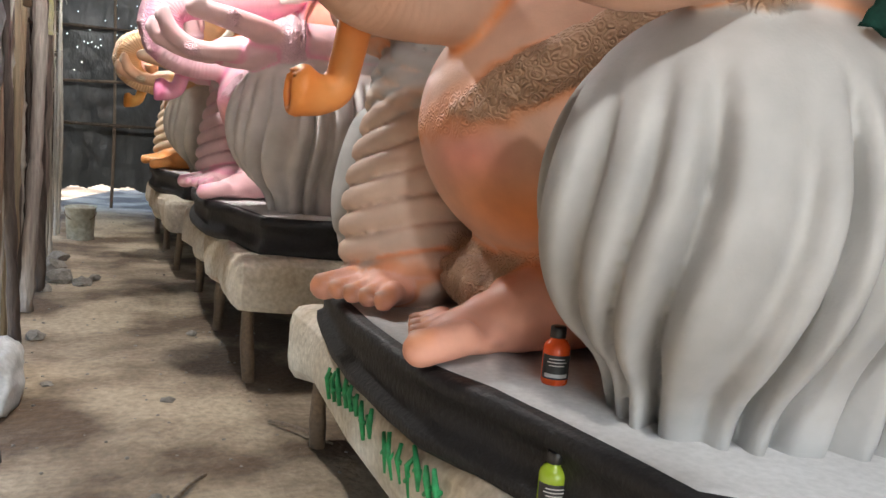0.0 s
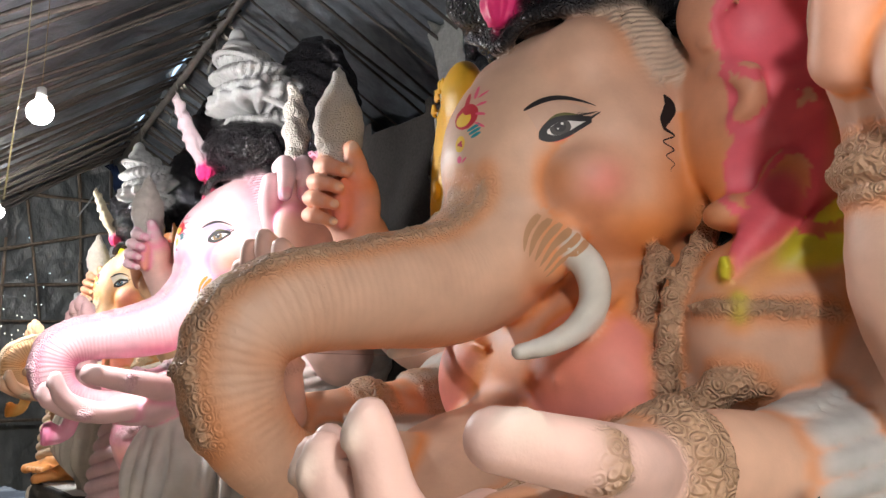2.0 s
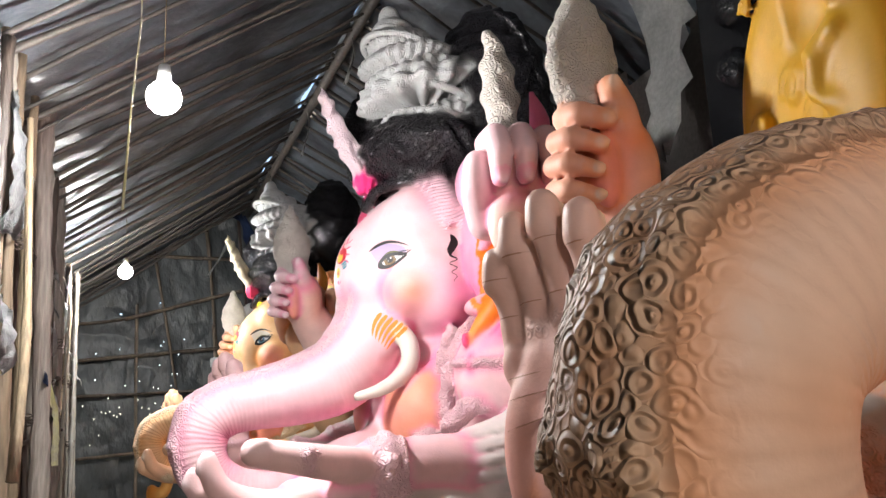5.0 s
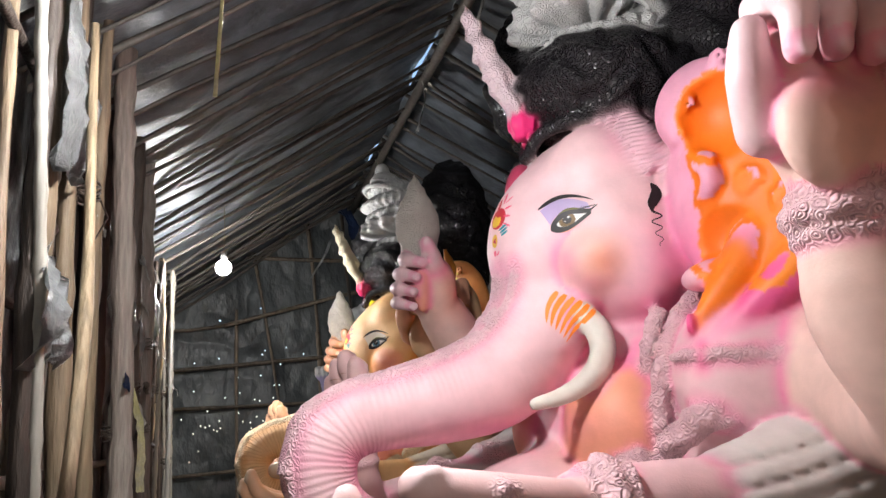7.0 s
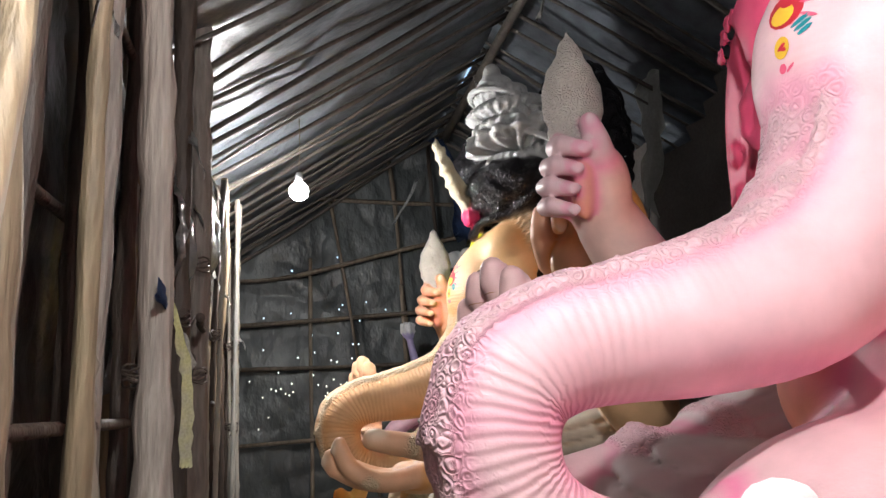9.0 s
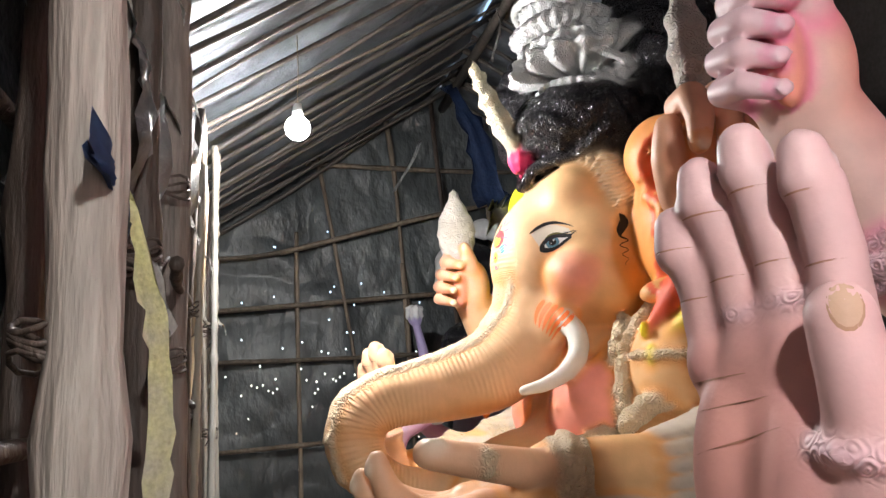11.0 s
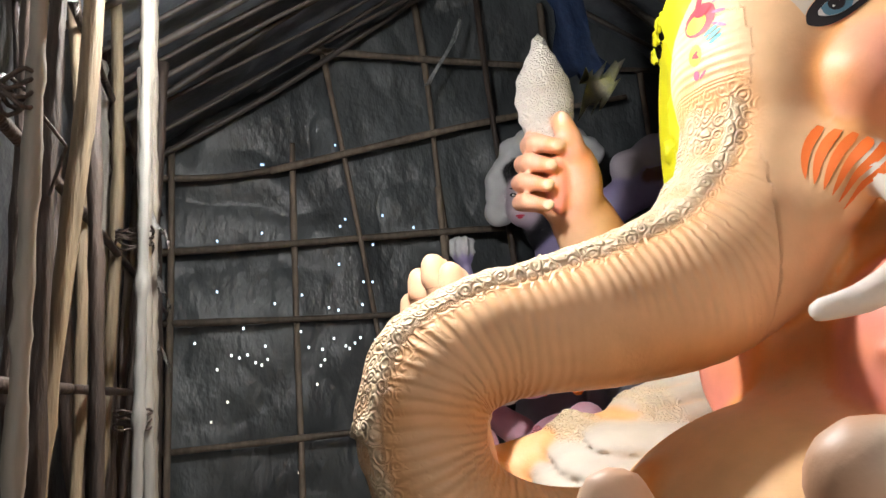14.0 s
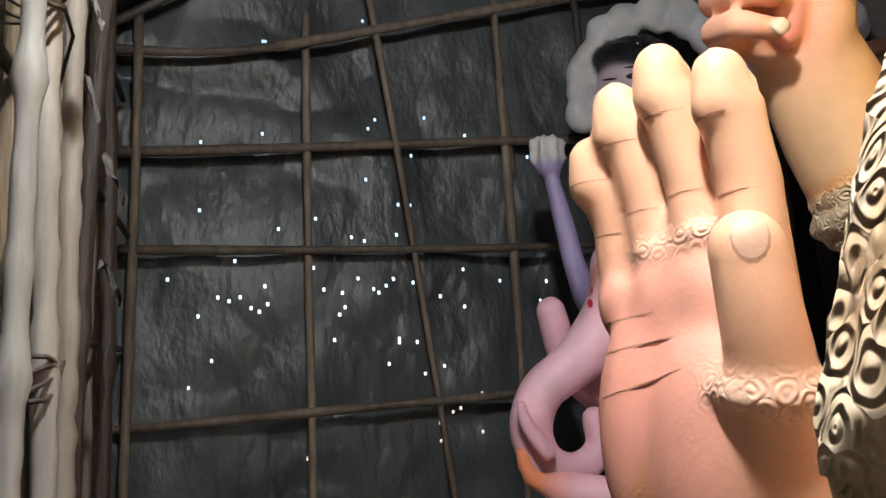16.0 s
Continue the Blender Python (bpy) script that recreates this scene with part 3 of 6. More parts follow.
        s.append(ell((tx - .03 * f[0], ty - .03 * f[1], .868), (.085, .125, .040), "foot", .03, rz=math.degrees(math.atan2(f[1], f[0]))))
        s.append(ring((hx + .02, hy, 1.0), .125, .022, "orn", (.4 * -f[0], .4 * -f[1], .9)))
        for n in range(5):
            w = (n - 2) * .056
            reach = .105 - .013 * abs(n - big)
            r = .031 + .012 * (n == big)
            a, b = np.array([tx, ty]) + side * w * .9, np.array([tx, ty]) + side * w * 1.12 + f * reach
            s.append(chain([(a[0], a[1], .885, r + .002), (b[0], b[1], .862, r)], "foot", .004))
            s.append(ell((b[0] + f[0] * .012, b[1] + f[1] * .012, .862 + r * .75), (.02, .016, .010), "nail", .004))
    s.append(ell((1.34, .05, .95), (.24, .34, .13), "orn", .06, warp=rough_lumps(.019, 38)))
    # raised palm, turned half towards the way
    cx, cy = .86 + palm_dx, .77
    P = lambda w, d, z, *r: (cx - .27 * w - .96 * d, cy + .96 * w - .27 * d, z + palm_dz, *r)
    s.append(chain([(1.9, .58, 2.0, .20), (1.78, .78, 1.78, .18), (1.46 + palm_dx, .69, 1.66 + palm_dz * .5, .15), (1.20 + palm_dx, .68, 1.62 + palm_dz * .7, .125), P(-.03, -.08, 1.58, .10), P(-.03, -.02, 1.64, .10)], "skin", .04, 4))
    s.append(chain([(1.74, .77, 1.77, .195), (1.56 + palm_dx, .72, 1.69 + palm_dz * .5, .178), (1.44 + palm_dx, .69, 1.665 + palm_dz * .5, .162)], "cloth", .012, 3, warp=swags((1.3, .7, 2.3), 55, .014)))
    s += cuff((1.21 + palm_dx, .68, 1.622 + palm_dz * .7), .122, (1, 0, .2), .034) + cuff((1.42 + palm_dx, .69, 1.66 + palm_dz * .5), .150, (1, 0, .1), .022)
    s += cuff(P(-.03, -.05, 1.585), .10, (0, 0, 1), .024)
    turn = math.degrees(math.atan2(-.27, -.96))
    s.append(ell(P(-.045, 0, 1.78), (.065, .128, .25), "palm", .04, rz=turn))
    s.append(ell(P(-.10, .045, 1.69), (.06, .085, .14), "palm", .04, rz=turn))
    s.append(ell(P(.030, .045, 1.72), (.045, .060, .15), "palm", .03, rz=turn))
    for n in range(4):
        wb, wt, zt = .066 - .074 * n, (.090, .034, -.050, -.148)[n], (2.135, 2.198, 2.225, 2.185)[n]
        s.append(ell(P(wb, .03, 1.89), (.03, .038, .05), "palm", .015, rz=turn))
        z0 = 1.90
        z1, z2 = z0 + (zt - z0) * .36, z0 + (zt - z0) * .68
        w1, w2 = wb + (wt - wb) * .36, wb + (wt - wb) * .68
        s.append(chain([P(wb, 0, z0 - .06, .040), P(w1, .014, z1 - .012, .0395)], "finger", .004, 1))
        s.append(chain([P(w1, .014, z1 + .012, .0395), P(w2, .03, z2 - .010, .039)], "finger", .003, 1))
        s.append(chain([P(w2, .03, z2 + .010, .039), P(wt, .046, zt - .075, .038), P(wt, .048, zt - .035, .034)], "finger", .003, 1))
        s.append(ell(P(wt, .008, zt - .05), (.012, .026, .034), "nail", .005, rz=turn))
        if n in (1, 2):
            s.append(ring(P(wb, .006, 1.945 + .010 * n), .042, .010, "frill", (-.1, .05, 1), .006))
    s.append(chain([P(-.12, .0, 1.62, .078), P(-.18, .035, 1.74, .055), P(-.197, .065, 1.84, .047), P(-.195, .08, 1.93, .043)], "finger", .014, 3))
    s.append(ring(P(-.186, .045, 1.775), .055, .014, "frill", (-.1, -.2, 1)))
    # upper arms with fists, and the white plaster leaves they carry
    y, nx = -1.27 + arm_dy, .075
    s.append(chain([(1.96, -.6, 2.08, .2), (1.90, y * .8, 1.88, .16), (1.70 + nx, y, 1.87, .142), (1.575 + nx, y, 2.07, .136), (1.545 + nx, y, 2.28, .110), (1.53 + nx, y, 2.45, .115)], "limb", .04, 4))
    s += cuff((1.545 + nx, y, 2.275), .112, (0, 0, 1), .032)
    s.append(ell((1.53 + nx, y, 2.55), (.21, .12, .20), "limb", .04))
    s.append(ell((1.68 + nx, y + .01, 2.55), (.10, .11, .21), "limb", .04))
    s.append(ell((1.43 + nx, y - .095, 2.43), (.105, .060, .125), "limb", .03))
    s.append(ell((1.57 + nx, y - .09, 2.42), (.095, .055, .12), "limb", .03))
    for n in range(4):
        x = 1.355 + nx + .092 * n
        h = (.0, .012, .01, -.005)[n]
        s.append(chain([(x + .015, y - .03, 2.725 + h, .045), (x + .005, y - .115, 2.725 + h, .045)], "fist", .006, 1))
        s.append(chain([(x + .003, y - .125, 2.72 + h, .044), (x - .004, y - .165, 2.65 + h, .041)], "fist", .004, 1))
        s.append(chain([(x - .004, y - .165, 2.64 + h, .040), (x - .004, y - .150, 2.575 + h, .032)], "fist", .004, 1))
        s.append(ell((x - .005, y - .178, 2.572 + h), (.021, .010, .028), "nail", .004))
    s.append(chain([(1.36 + nx, y + .0, 2.46, .06), (1.315 + nx, y - .04, 2.56, .052), (1.31 + nx, y - .06, 2.65, .040)], "fist", .02, 2))
    s.append(chain([(1.61 + nx, y - .115, 2.54, .028), (1.655 + nx, y - .11, 2.44, .026), (1.66 + nx, y - .10, 2.36, .02)], "orn", .008, 2, warp=rough_lumps(.005, 90)))
    s.append(chain([(1.47 + nx, y + .02, 2.76, .04), (1.455 + nx, y + .02, 2.90, .062), (1.445 + nx, y + .02, 3.04, .052), (1.425 + nx, y + .02, 3.16, .015)], "gift", .02, 3, warp=rough_lumps(.012, 55)))
    s.append(chain([(1.60 + nx, y + .04, 2.75, .032), (1.615 + nx, y + .04, 2.85, .038), (1.59 + nx, y + .04, 2.96, .010)], "accent", .01, 3))
    s.append(chain([(2.0, .6, 2.08, .2), (1.90, 1.02, 1.98, .175), (1.74 + far_dx * .5, 1.20, 2.06, .155), (1.63 + far_dx * .8, 1.26, 2.24, .138), (1.53 + far_dx, 1.27, 2.44, .118)], "limb", .04, 4))
    s += cuff((1.68 + far_dx * .7, 1.24, 2.15), .145, (-.35, .12, .9), .032)
    x, y, z = 1.385 + far_dx, 1.27, 2.585
    s.append(ell((x + .05, y, z), (.10, .10, .14), "limb", .04))
    s.append(ell((x + .115, y - .06, z - .03), (.085, .085, .165), "limb", .015))
    s.append(ell((x + .02, y - .085, z - .03), (.045, .045, .11), "blush", .012))
    for n in range(4):
        zz, dx = z + .125 - .072 * n, (.035, .005, -.012, -.015)[n]
        r = .037 - .002 * n
        s.append(chain([(x + .03 + dx, y + .03, zz + .012, r), (x - .075 + dx, y + .0, zz + .012, r + .001)], "fist", .008, 1))
        s.append(chain([(x - .082 + dx, y - .01, zz + .010, r), (x - .085 + dx, y - .085, zz - .004, r)], "fist", .003, 1))
        s.append(chain([(x - .082 + dx, y - .095, zz - .006, r - .001), (x - .025 + dx, y - .130, zz - .028, r - .008)], "fist", .003, 1))
        s.append(ell((x - .025 + dx, y - .152, zz - .03), (.026, .009, .019), "nail", .004, ry=-20))
    s.append(chain([(x + .10, y - .08, z + .05, .055), (x + .065, y - .115, z + .13, .048), (x + .045, y - .11, z + .20, .036)], "fist", .012, 2))
    s.append(ell((x + .04, y - .145, z + .20), (.020, .009, .028), "nail", .004))
    s += [chain([(x + .01, y, z + .10, .055), (x + .03, y, z + .22, .075)], "gift", .02, 1), ell((x + .03, y, z + .31), (.115, .060, .175), "gift", .03, warp=rough_lumps(.006, 75)),
          chain([(x + .03, y, z + .40, .075), (x + .025, y, z + .50, .045), (x + .02, y, z + .58, .008)], "gift", .03, 2, warp=rough_lumps(.006, 75))]
    return s


def smooth_noise(p, size):
    q = p / size
    return np.sin(q[:, 0] * 1.3 + 2.1 * np.sin(q[:, 1] * .7)) * np.sin(q[:, 1] * 1.1 + 1.7 * np.sin(q[:, 2] * .9)) * np.sin(q[:, 2] * 1.2 + 1.3 * np.sin(q[:, 0]))


def paint_layers(prims, verts, palette, spots, reliefs):
    """Paint colour, moulded relief and trunk ridges at each vertex, block by block."""
    blocks = [paint_block(prims, verts[i:i + 30000], palette, spots, reliefs) for i in range(0, len(verts), 30000)]
    return [np.concatenate(x) for x in zip(*blocks)]


def paint_block(prims, verts, palette, spots, reliefs):
    p = verts.astype(np.float32)
    n = len(p)
    inside = [((p > pr["lo"] - .1) & (p < pr["hi"] + .1)).all(1) for pr in prims]
    prims = [pr for pr, near in zip(prims, inside) if near.any() or pr["key"] == "trunk"]
    d = np.full((len(prims), n), 1.0, np.float32)
    for i, pr in enumerate(prims):
        near = ((p > pr["lo"] - .1) & (p < pr["hi"] + .1)).all(1)
        if near.any():
            d[i, near] = pr["f"](p[near])
    for i, pr in enumerate(prims):
        if "cut" in pr:  # the wall of a hollow takes the hollow's own paint
            wall = np.abs(d[i]) < .012
            d[i] = 1.0
            d[i, wall] = d[:, wall].min(0) - .03
    first = np.argpartition(d, 1, axis=0)[:2]
    two = np.take_along_axis(d, first, 0)
    w = np.exp(-np.clip(d - two[0], 0, .2) / .007)
    w /= w.sum(0)
    keys = [pr["key"] for pr in prims]
    colours = np.array([palette.get(k, palette["skin"]) for k in keys], np.float32)
    col = w.T @ colours
    if "ear_in" in palette:
        ear = w.T @ np.array([k == "ear" for k in keys], np.float32)
        for key, mix in (("ear_in", np.clip((p[:, 1] + .74) / .16, 0, 1)), ("ear_out", np.clip((-.74 - p[:, 1]) / .10, 0, 1))):
            col += (np.array(palette[key], np.float32) - col) * (ear * mix * (p[:, 1] < 0))[:, None]
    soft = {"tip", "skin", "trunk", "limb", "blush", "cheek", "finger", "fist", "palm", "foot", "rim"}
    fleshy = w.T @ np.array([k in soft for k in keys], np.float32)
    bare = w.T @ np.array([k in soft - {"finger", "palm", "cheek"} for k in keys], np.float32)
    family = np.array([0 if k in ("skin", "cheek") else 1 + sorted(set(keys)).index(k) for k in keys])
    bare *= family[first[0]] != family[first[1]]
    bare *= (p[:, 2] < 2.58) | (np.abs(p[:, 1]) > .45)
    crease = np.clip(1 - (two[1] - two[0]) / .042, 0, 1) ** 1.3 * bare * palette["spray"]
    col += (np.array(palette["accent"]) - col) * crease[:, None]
    for c, r, key, strength in spots:
        g = strength * np.exp(-(((p - np.array(c, np.float32)) / np.array(r, np.float32)) ** 2).sum(1)) * fleshy
        col += (np.array(palette[key]) - col) * g[:, None]
    rel = w.T @ np.array([reliefs.get(k, 0.0) for k in keys], np.float32)
    ridge = np.zeros((n, 3), np.float32)
    ridge[:, 2] = w.T @ np.array([{"hair": .30, "white": -.15, "cloth": -.14, "shin": -.12, "orn": -.10, "gift": -.12}.get(k, 0) for k in keys], np.float32)
    lock = w.T @ np.array([k == "pale" for k in keys], np.float32)
    ridge[:, 0] = (p[:, 2] - .35 * p[:, 0] + .007 * np.sin(38 * p[:, 0])) * 2 * np.pi / .017
    ridge[:, 1] = .5 * lock
    if any("line" in pr and pr["key"] == "trunk" for pr in prims):
        i = keys.index("trunk")
        q = prims[i]["line"]
        seg = np.concatenate([[0], np.cumsum(np.linalg.norm(np.diff(q[:, :3], axis=0), axis=1))])
        on = np.where((w[i] > .3) & (p[:, 0] < 1.3))[0]
        gap = ((p[on, None, :] - q[None, :, :3]) ** 2).sum(-1)
        a = np.clip(gap.argmin(1), 0, len(q) - 2)
        v = q[a + 1, :3] - q[a, :3]
        t = ((p[on] - q[a, :3]) * v).sum(1) / np.maximum((v**2).sum(1), 1e-9)
        ridge[on, 0] = (seg[a] + t * np.linalg.norm(v, axis=1)) * 2 * np.pi / .021 + 1.3 * smooth_noise(p[on], .05)
        ridge[on, 1] = w[i, on] * (np.clip((.94 - p[on, 0]) / .16, 0, 1) * palette["bend"] + palette["ridged"] * np.clip((1.32 - p[on, 0]) / .1, 0, 1) * np.clip((p[on, 2] - 1.95 + .25 * p[on, 0] - .25) / .05, 0, 1))
    return np.clip(col, 0, 1), rel, ridge


def on_surface(tree, points, way, back=.0):
    """Points moved along a way until they touch the statue's skin."""
    way = Vector(way).normalized()
    out = []
    for p in points:
        start = Vector(p) - way * back
        hit = tree.ray_cast(start, way, 2.0)[0]
        out.append(tuple(hit) if hit else None)
    known = [q for q in out if q]
    return np.array([q or known[0] for q in out], np.float32) if known else np.array(points, np.float32)


def face_paint():
    """Brush-painted marks on the near side of the head: strips in a plane (along, up), with a paint and a lift."""
    out = []

    def strip(top, bottom, key, lift):
        out.append((np.array(top, float), np.array(bottom, float), key, lift))

    def stroke(pts, half, key, lift):
        """A brush line of varying width."""
        p = np.array(pts, float)
        d = np.gradient(p, axis=0)
        d /= np.maximum(np.linalg.norm(d, axis=1), 1e-9)[:, None]
        side = np.stack([-d[:, 1], d[:, 0]], 1) * np.array(half, float)[:, None]
        strip(p + side, p - side, key, lift)

    a = np.linspace(0, 1, 25)
    line = lambda up: np.stack([1.378 + .136 * a, 2.505 + .046 * a + up], 1)
    rise = .033 * np.sin(np.pi * a**.72)
    fall = -.025 * np.sin(np.pi * a**.8)
    brow = np.stack([1.347 + .160 * a, 2.572 + .052 * np.sin(np.pi * (.06 + .80 * a)) - .006 * a], 1)
    strip(brow, line(rise + .012), "veil", .0006)
    strip(line(rise + .020 * np.sin(np.pi * a)), line(rise - .004), "lid", .0012)
    strip(line(fall), line(fall - .014 * np.sin(np.pi * a)), "flush", .0008)
    strip(line(rise + .010), line(fall - .010), "ink", .0018)
    stroke(np.stack([1.497 + .040 * a, 2.545 + .030 * a], 1), .0055 * (1 - a) + .0008, "ink", .0018)
    w = np.linspace(.17, .90, 21)
    x, base = 1.378 + .136 * w, 2.505 + .046 * w
    top, low = base + .033 * np.sin(np.pi * w**.72) - .008, base - .025 * np.sin(np.pi * w**.8) + .006
    mid, half = (top + low) / 2, np.maximum((top - low) / 2, 0) * np.sin(np.pi * np.clip((w - .15) / .78, 0, 1)) ** .45
    strip(np.stack([x, mid + half], 1), np.stack([x, mid - half], 1), "eye_white", .0028)
    # iris and pupil, then two white dots that paint a glint on the eye
    for cx, cz, r, key, lift in ((1.436, 2.530, .030, "iris", .004), (1.435, 2.532, .0165, "ink", .0052), (1.440, 2.541, .0042, "eye_white", .0064), (1.428, 2.525, .0025, "eye_white", .0064)):
        c = np.linspace(-1, 1, 15)
        px, pz = cx + r * c, r * np.sqrt(np.maximum(1 - c**2, 0))
        up, dn = np.interp(px, x, mid + half), np.interp(px, x, mid - half)
        strip(np.stack([px, np.minimum(cz + pz, up)], 1), np.stack([px, np.maximum(cz - pz, dn)], 1), key, lift)
    for top, bottom, key, lift in out:  # the eye itself is drawn smaller than its brow
        for q in (top, bottom):
            q[:] = (q - (1.385, 2.52)) * (.80, .86) + (1.385, 2.522)
    brow = (brow - (1.385, 2.58)) * (.92, .95) + (1.385, 2.578)
    stroke(brow, .0065 * np.sin(np.pi * (.06 + .94 * a**.8)) + .0008, "ink", .002)
    for n in range(7):  # lashes of the outer lid
        stroke([(1.455 + .005 * n, 2.558 + .001 * n), (1.461 + .006 * n, 2.564 + .001 * n), (1.468 + .006 * n, 2.572 - .002 * n)], (.0012, .001, .0004), "ink", .002)
    for n in range(6):
        e = n / 5
        p, q = np.array([1.392 + .092 * e, 2.300 - .068 * e]), np.array([1.350 + .052 * e, 2.198 - .066 * e])
        b = np.linspace(0, 1, 9)
        pts = p + (q - p) * b[:, None] + np.stack([-.010 * np.sin(np.pi * b), .004 * np.sin(np.pi * b)], 1)
        stroke(pts, .0088 * (1 - b) ** .6 * np.minimum(1, .5 + 3 * b) + .0006, "stripe", .0016)
    # painted lock before the ear: a thick twist that runs out into fine loops
    v = np.linspace(0, 1, 90)
    turn = np.where(v < .45, v / .45 * .85, .85 + (v - .45) / .55 * 3.0) * 2 * np.pi
    wide = np.interp(v, (0, .4, .55, 1), (.011, .012, .019, .007))
    stroke(np.stack([1.668 + wide * np.sin(turn) + .006 * v, 2.625 - .215 * v], 1), np.interp(v, (0, .06, .20, .34, .44, .52, 1), (.003, .012, .019, .016, .005, .0022, .0008)), "ink", .002)
    return out


FACE_INKS = {"ink": (.012, .008, .01), "eye_white": (.75, .72, .70), "iris": (.09, .05, .03), "red": (.55, .03, .05), "gold": (.8, .5, .05), "teal": (.02, .25, .3), "lid": (.11, .10, .02), "veil": (.6, .5, .45), "flush": (.8, .3, .2), "rose": (.80, .12, .22), "stripe": (.50, .25, .12), "line": (.50, .24, .16), "quick": (.48, .27, .17), "nail": (.62, .40, .28)}


def forehead_marks():
    """Painted flame, feathers and sign on the brow: centre (across, up), half sizes, paint, lift and slant."""
    marks = [((.004, .012), (.042, .040), "red", .0016), ((-.004, .004), (.027, .023), "gold", .003), ((.012, .030), (.020, .016), "red", .0042), ((.0, .062), (.009, .030), "red", .0018, .4), ((.028, .058), (.007, .022), "rose", .0018, 1.0)]
    marks += [((.052, .048 - .014 * n), (.017, .0045), "rose", .002, .5 - .35 * n) for n in range(4)]
    marks += [((.034 + .004 * n, -.040 - .013 * n), (.022 - .003 * n, .0055), "teal", .002, .35) for n in range(3)]
    marks += [((-.010, -.068), (.017, .024), "gold", .0018), ((-.010, -.062), (.009, .005), "red", .003, .5), ((-.008, -.076), (.008, .005), "red", .003, -.5), ((-.012, -.112), (.008, .010), "rose", .002), ((.004, -.118), (.009, .004), "rose", .002, .6)]
    return marks


def palm_lines(dx, dz):
    """Creases of the raised palm and finger joints as dark lines: their shade put into colour."""
    out = [((.02, 1.825), .085, .16), ((-.02, 1.780), .075, .26), ((.03, 1.865), .06, .10)]
    for n in range(4):
        wb, wt, zt = .066 - .074 * n, (.090, .034, -.050, -.148)[n], (2.135, 2.198, 2.225, 2.185)[n]
        for f in (.36, .68):
            out.append(((wb + (wt - wb) * f, 1.90 + (zt - 1.90) * f), .032, .06))
    return [((.86 + dx - .27 * w - .96 * .3, .77 + .96 * w - .27 * .3, z + dz), (.96, .27, 0), ((0, 0), (half, .0014), "line", .0010, slant)) for (w, z), half, slant in out] + [
        ((.86 + dx - .27 * -.195 - .96 * .08 - .46 * .25, .77 + .96 * -.195 - .27 * .08 - .88 * .25, 1.935 + dz), (.46, .88, 0), m)
        for m in (((0, .002), (.021, .030), "quick", .0006), ((0, .004), (.0185, .027), "nail", .0012))]


def statue(name, prims, verts, quads, palette, spots, place, turn, scale, label, marks=True, inks=FACE_INKS, discs=()):
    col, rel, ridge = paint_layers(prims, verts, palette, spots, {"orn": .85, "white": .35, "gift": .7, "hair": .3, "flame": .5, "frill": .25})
    v, f = [verts], quads.tolist()
    colours = [col]
    tree = BVHTree.FromPolygons(verts.tolist(), quads.tolist())
    count = len(verts)
    if marks:
        for top, bottom, key, lift in face_paint():
            rows = np.concatenate([top + (bottom - top) * s for s in (0, .33, .67, 1)])
            pts = np.stack([rows[:, 0], np.full(len(rows), -.50), rows[:, 1]], 1)
            hit = on_surface(tree, pts, (0, 1, 0))
            hit[:, 1] -= lift * 1.5
            m = len(top)
            v.append(hit)
            f += [(count + r * m + i, count + (r + 1) * m + i, count + (r + 1) * m + i + 1, count + r * m + i + 1) for r in range(3) for i in range(m - 1)]
            colours.append(np.tile(np.array(inks[key], np.float32), (len(hit), 1)))
            count += len(hit)
        discs = list(discs) + [((.93, -.33, 2.575), (.75, .66, 0), mark) for mark in forehead_marks()]
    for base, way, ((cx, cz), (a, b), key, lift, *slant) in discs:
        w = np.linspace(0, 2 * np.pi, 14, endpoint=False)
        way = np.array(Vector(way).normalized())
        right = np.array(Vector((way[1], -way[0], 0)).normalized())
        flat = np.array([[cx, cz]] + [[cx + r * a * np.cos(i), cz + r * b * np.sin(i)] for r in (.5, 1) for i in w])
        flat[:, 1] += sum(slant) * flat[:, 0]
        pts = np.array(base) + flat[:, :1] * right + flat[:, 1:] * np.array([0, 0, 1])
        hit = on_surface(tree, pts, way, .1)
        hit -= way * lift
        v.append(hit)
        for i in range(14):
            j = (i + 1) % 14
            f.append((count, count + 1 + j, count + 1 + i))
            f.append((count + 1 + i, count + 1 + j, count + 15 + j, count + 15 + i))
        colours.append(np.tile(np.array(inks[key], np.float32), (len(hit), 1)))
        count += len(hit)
    vs = np.concatenate(v).astype(np.float32)
    extra = count - len(verts)
    rel = np.concatenate([rel, np.zeros(extra, np.float32)])
    ridge = np.concatenate([ridge, np.zeros((extra, 3), np.float32)])
    col = np.concatenate(colours)
    me = bpy.data.meshes.new(name)
    me.from_pydata(vs.tolist(), [], f)
    me.polygons.foreach_set("use_smooth", np.ones(len(me.polygons), bool))
    a = me.attributes.new("paint", "FLOAT_COLOR", "POINT")
    a.data.foreach_set("color", np.concatenate([col, np.ones((len(col), 1), np.float32)], 1).ravel().astype(np.float32))
    a = me.attributes.new("relief", "FLOAT", "POINT")
    a.data.foreach_set("value", rel.astype(np.float32))
    a = me.attributes.new("ridge", "FLOAT_VECTOR", "POINT")
    a.data.foreach_set("vector", ridge.ravel().astype(np.float32))
    me.materials.append(STATUE_PAINT)
    me.update()
    ob = new(name, me)
    ob.matrix_world = Matrix.Translation(place) @ Matrix.Rotation(radians(turn), 4, "Z") @ Matrix.Scale(scale, 4)
    return tagged(ob, label, "statue", "seated statues on benches")


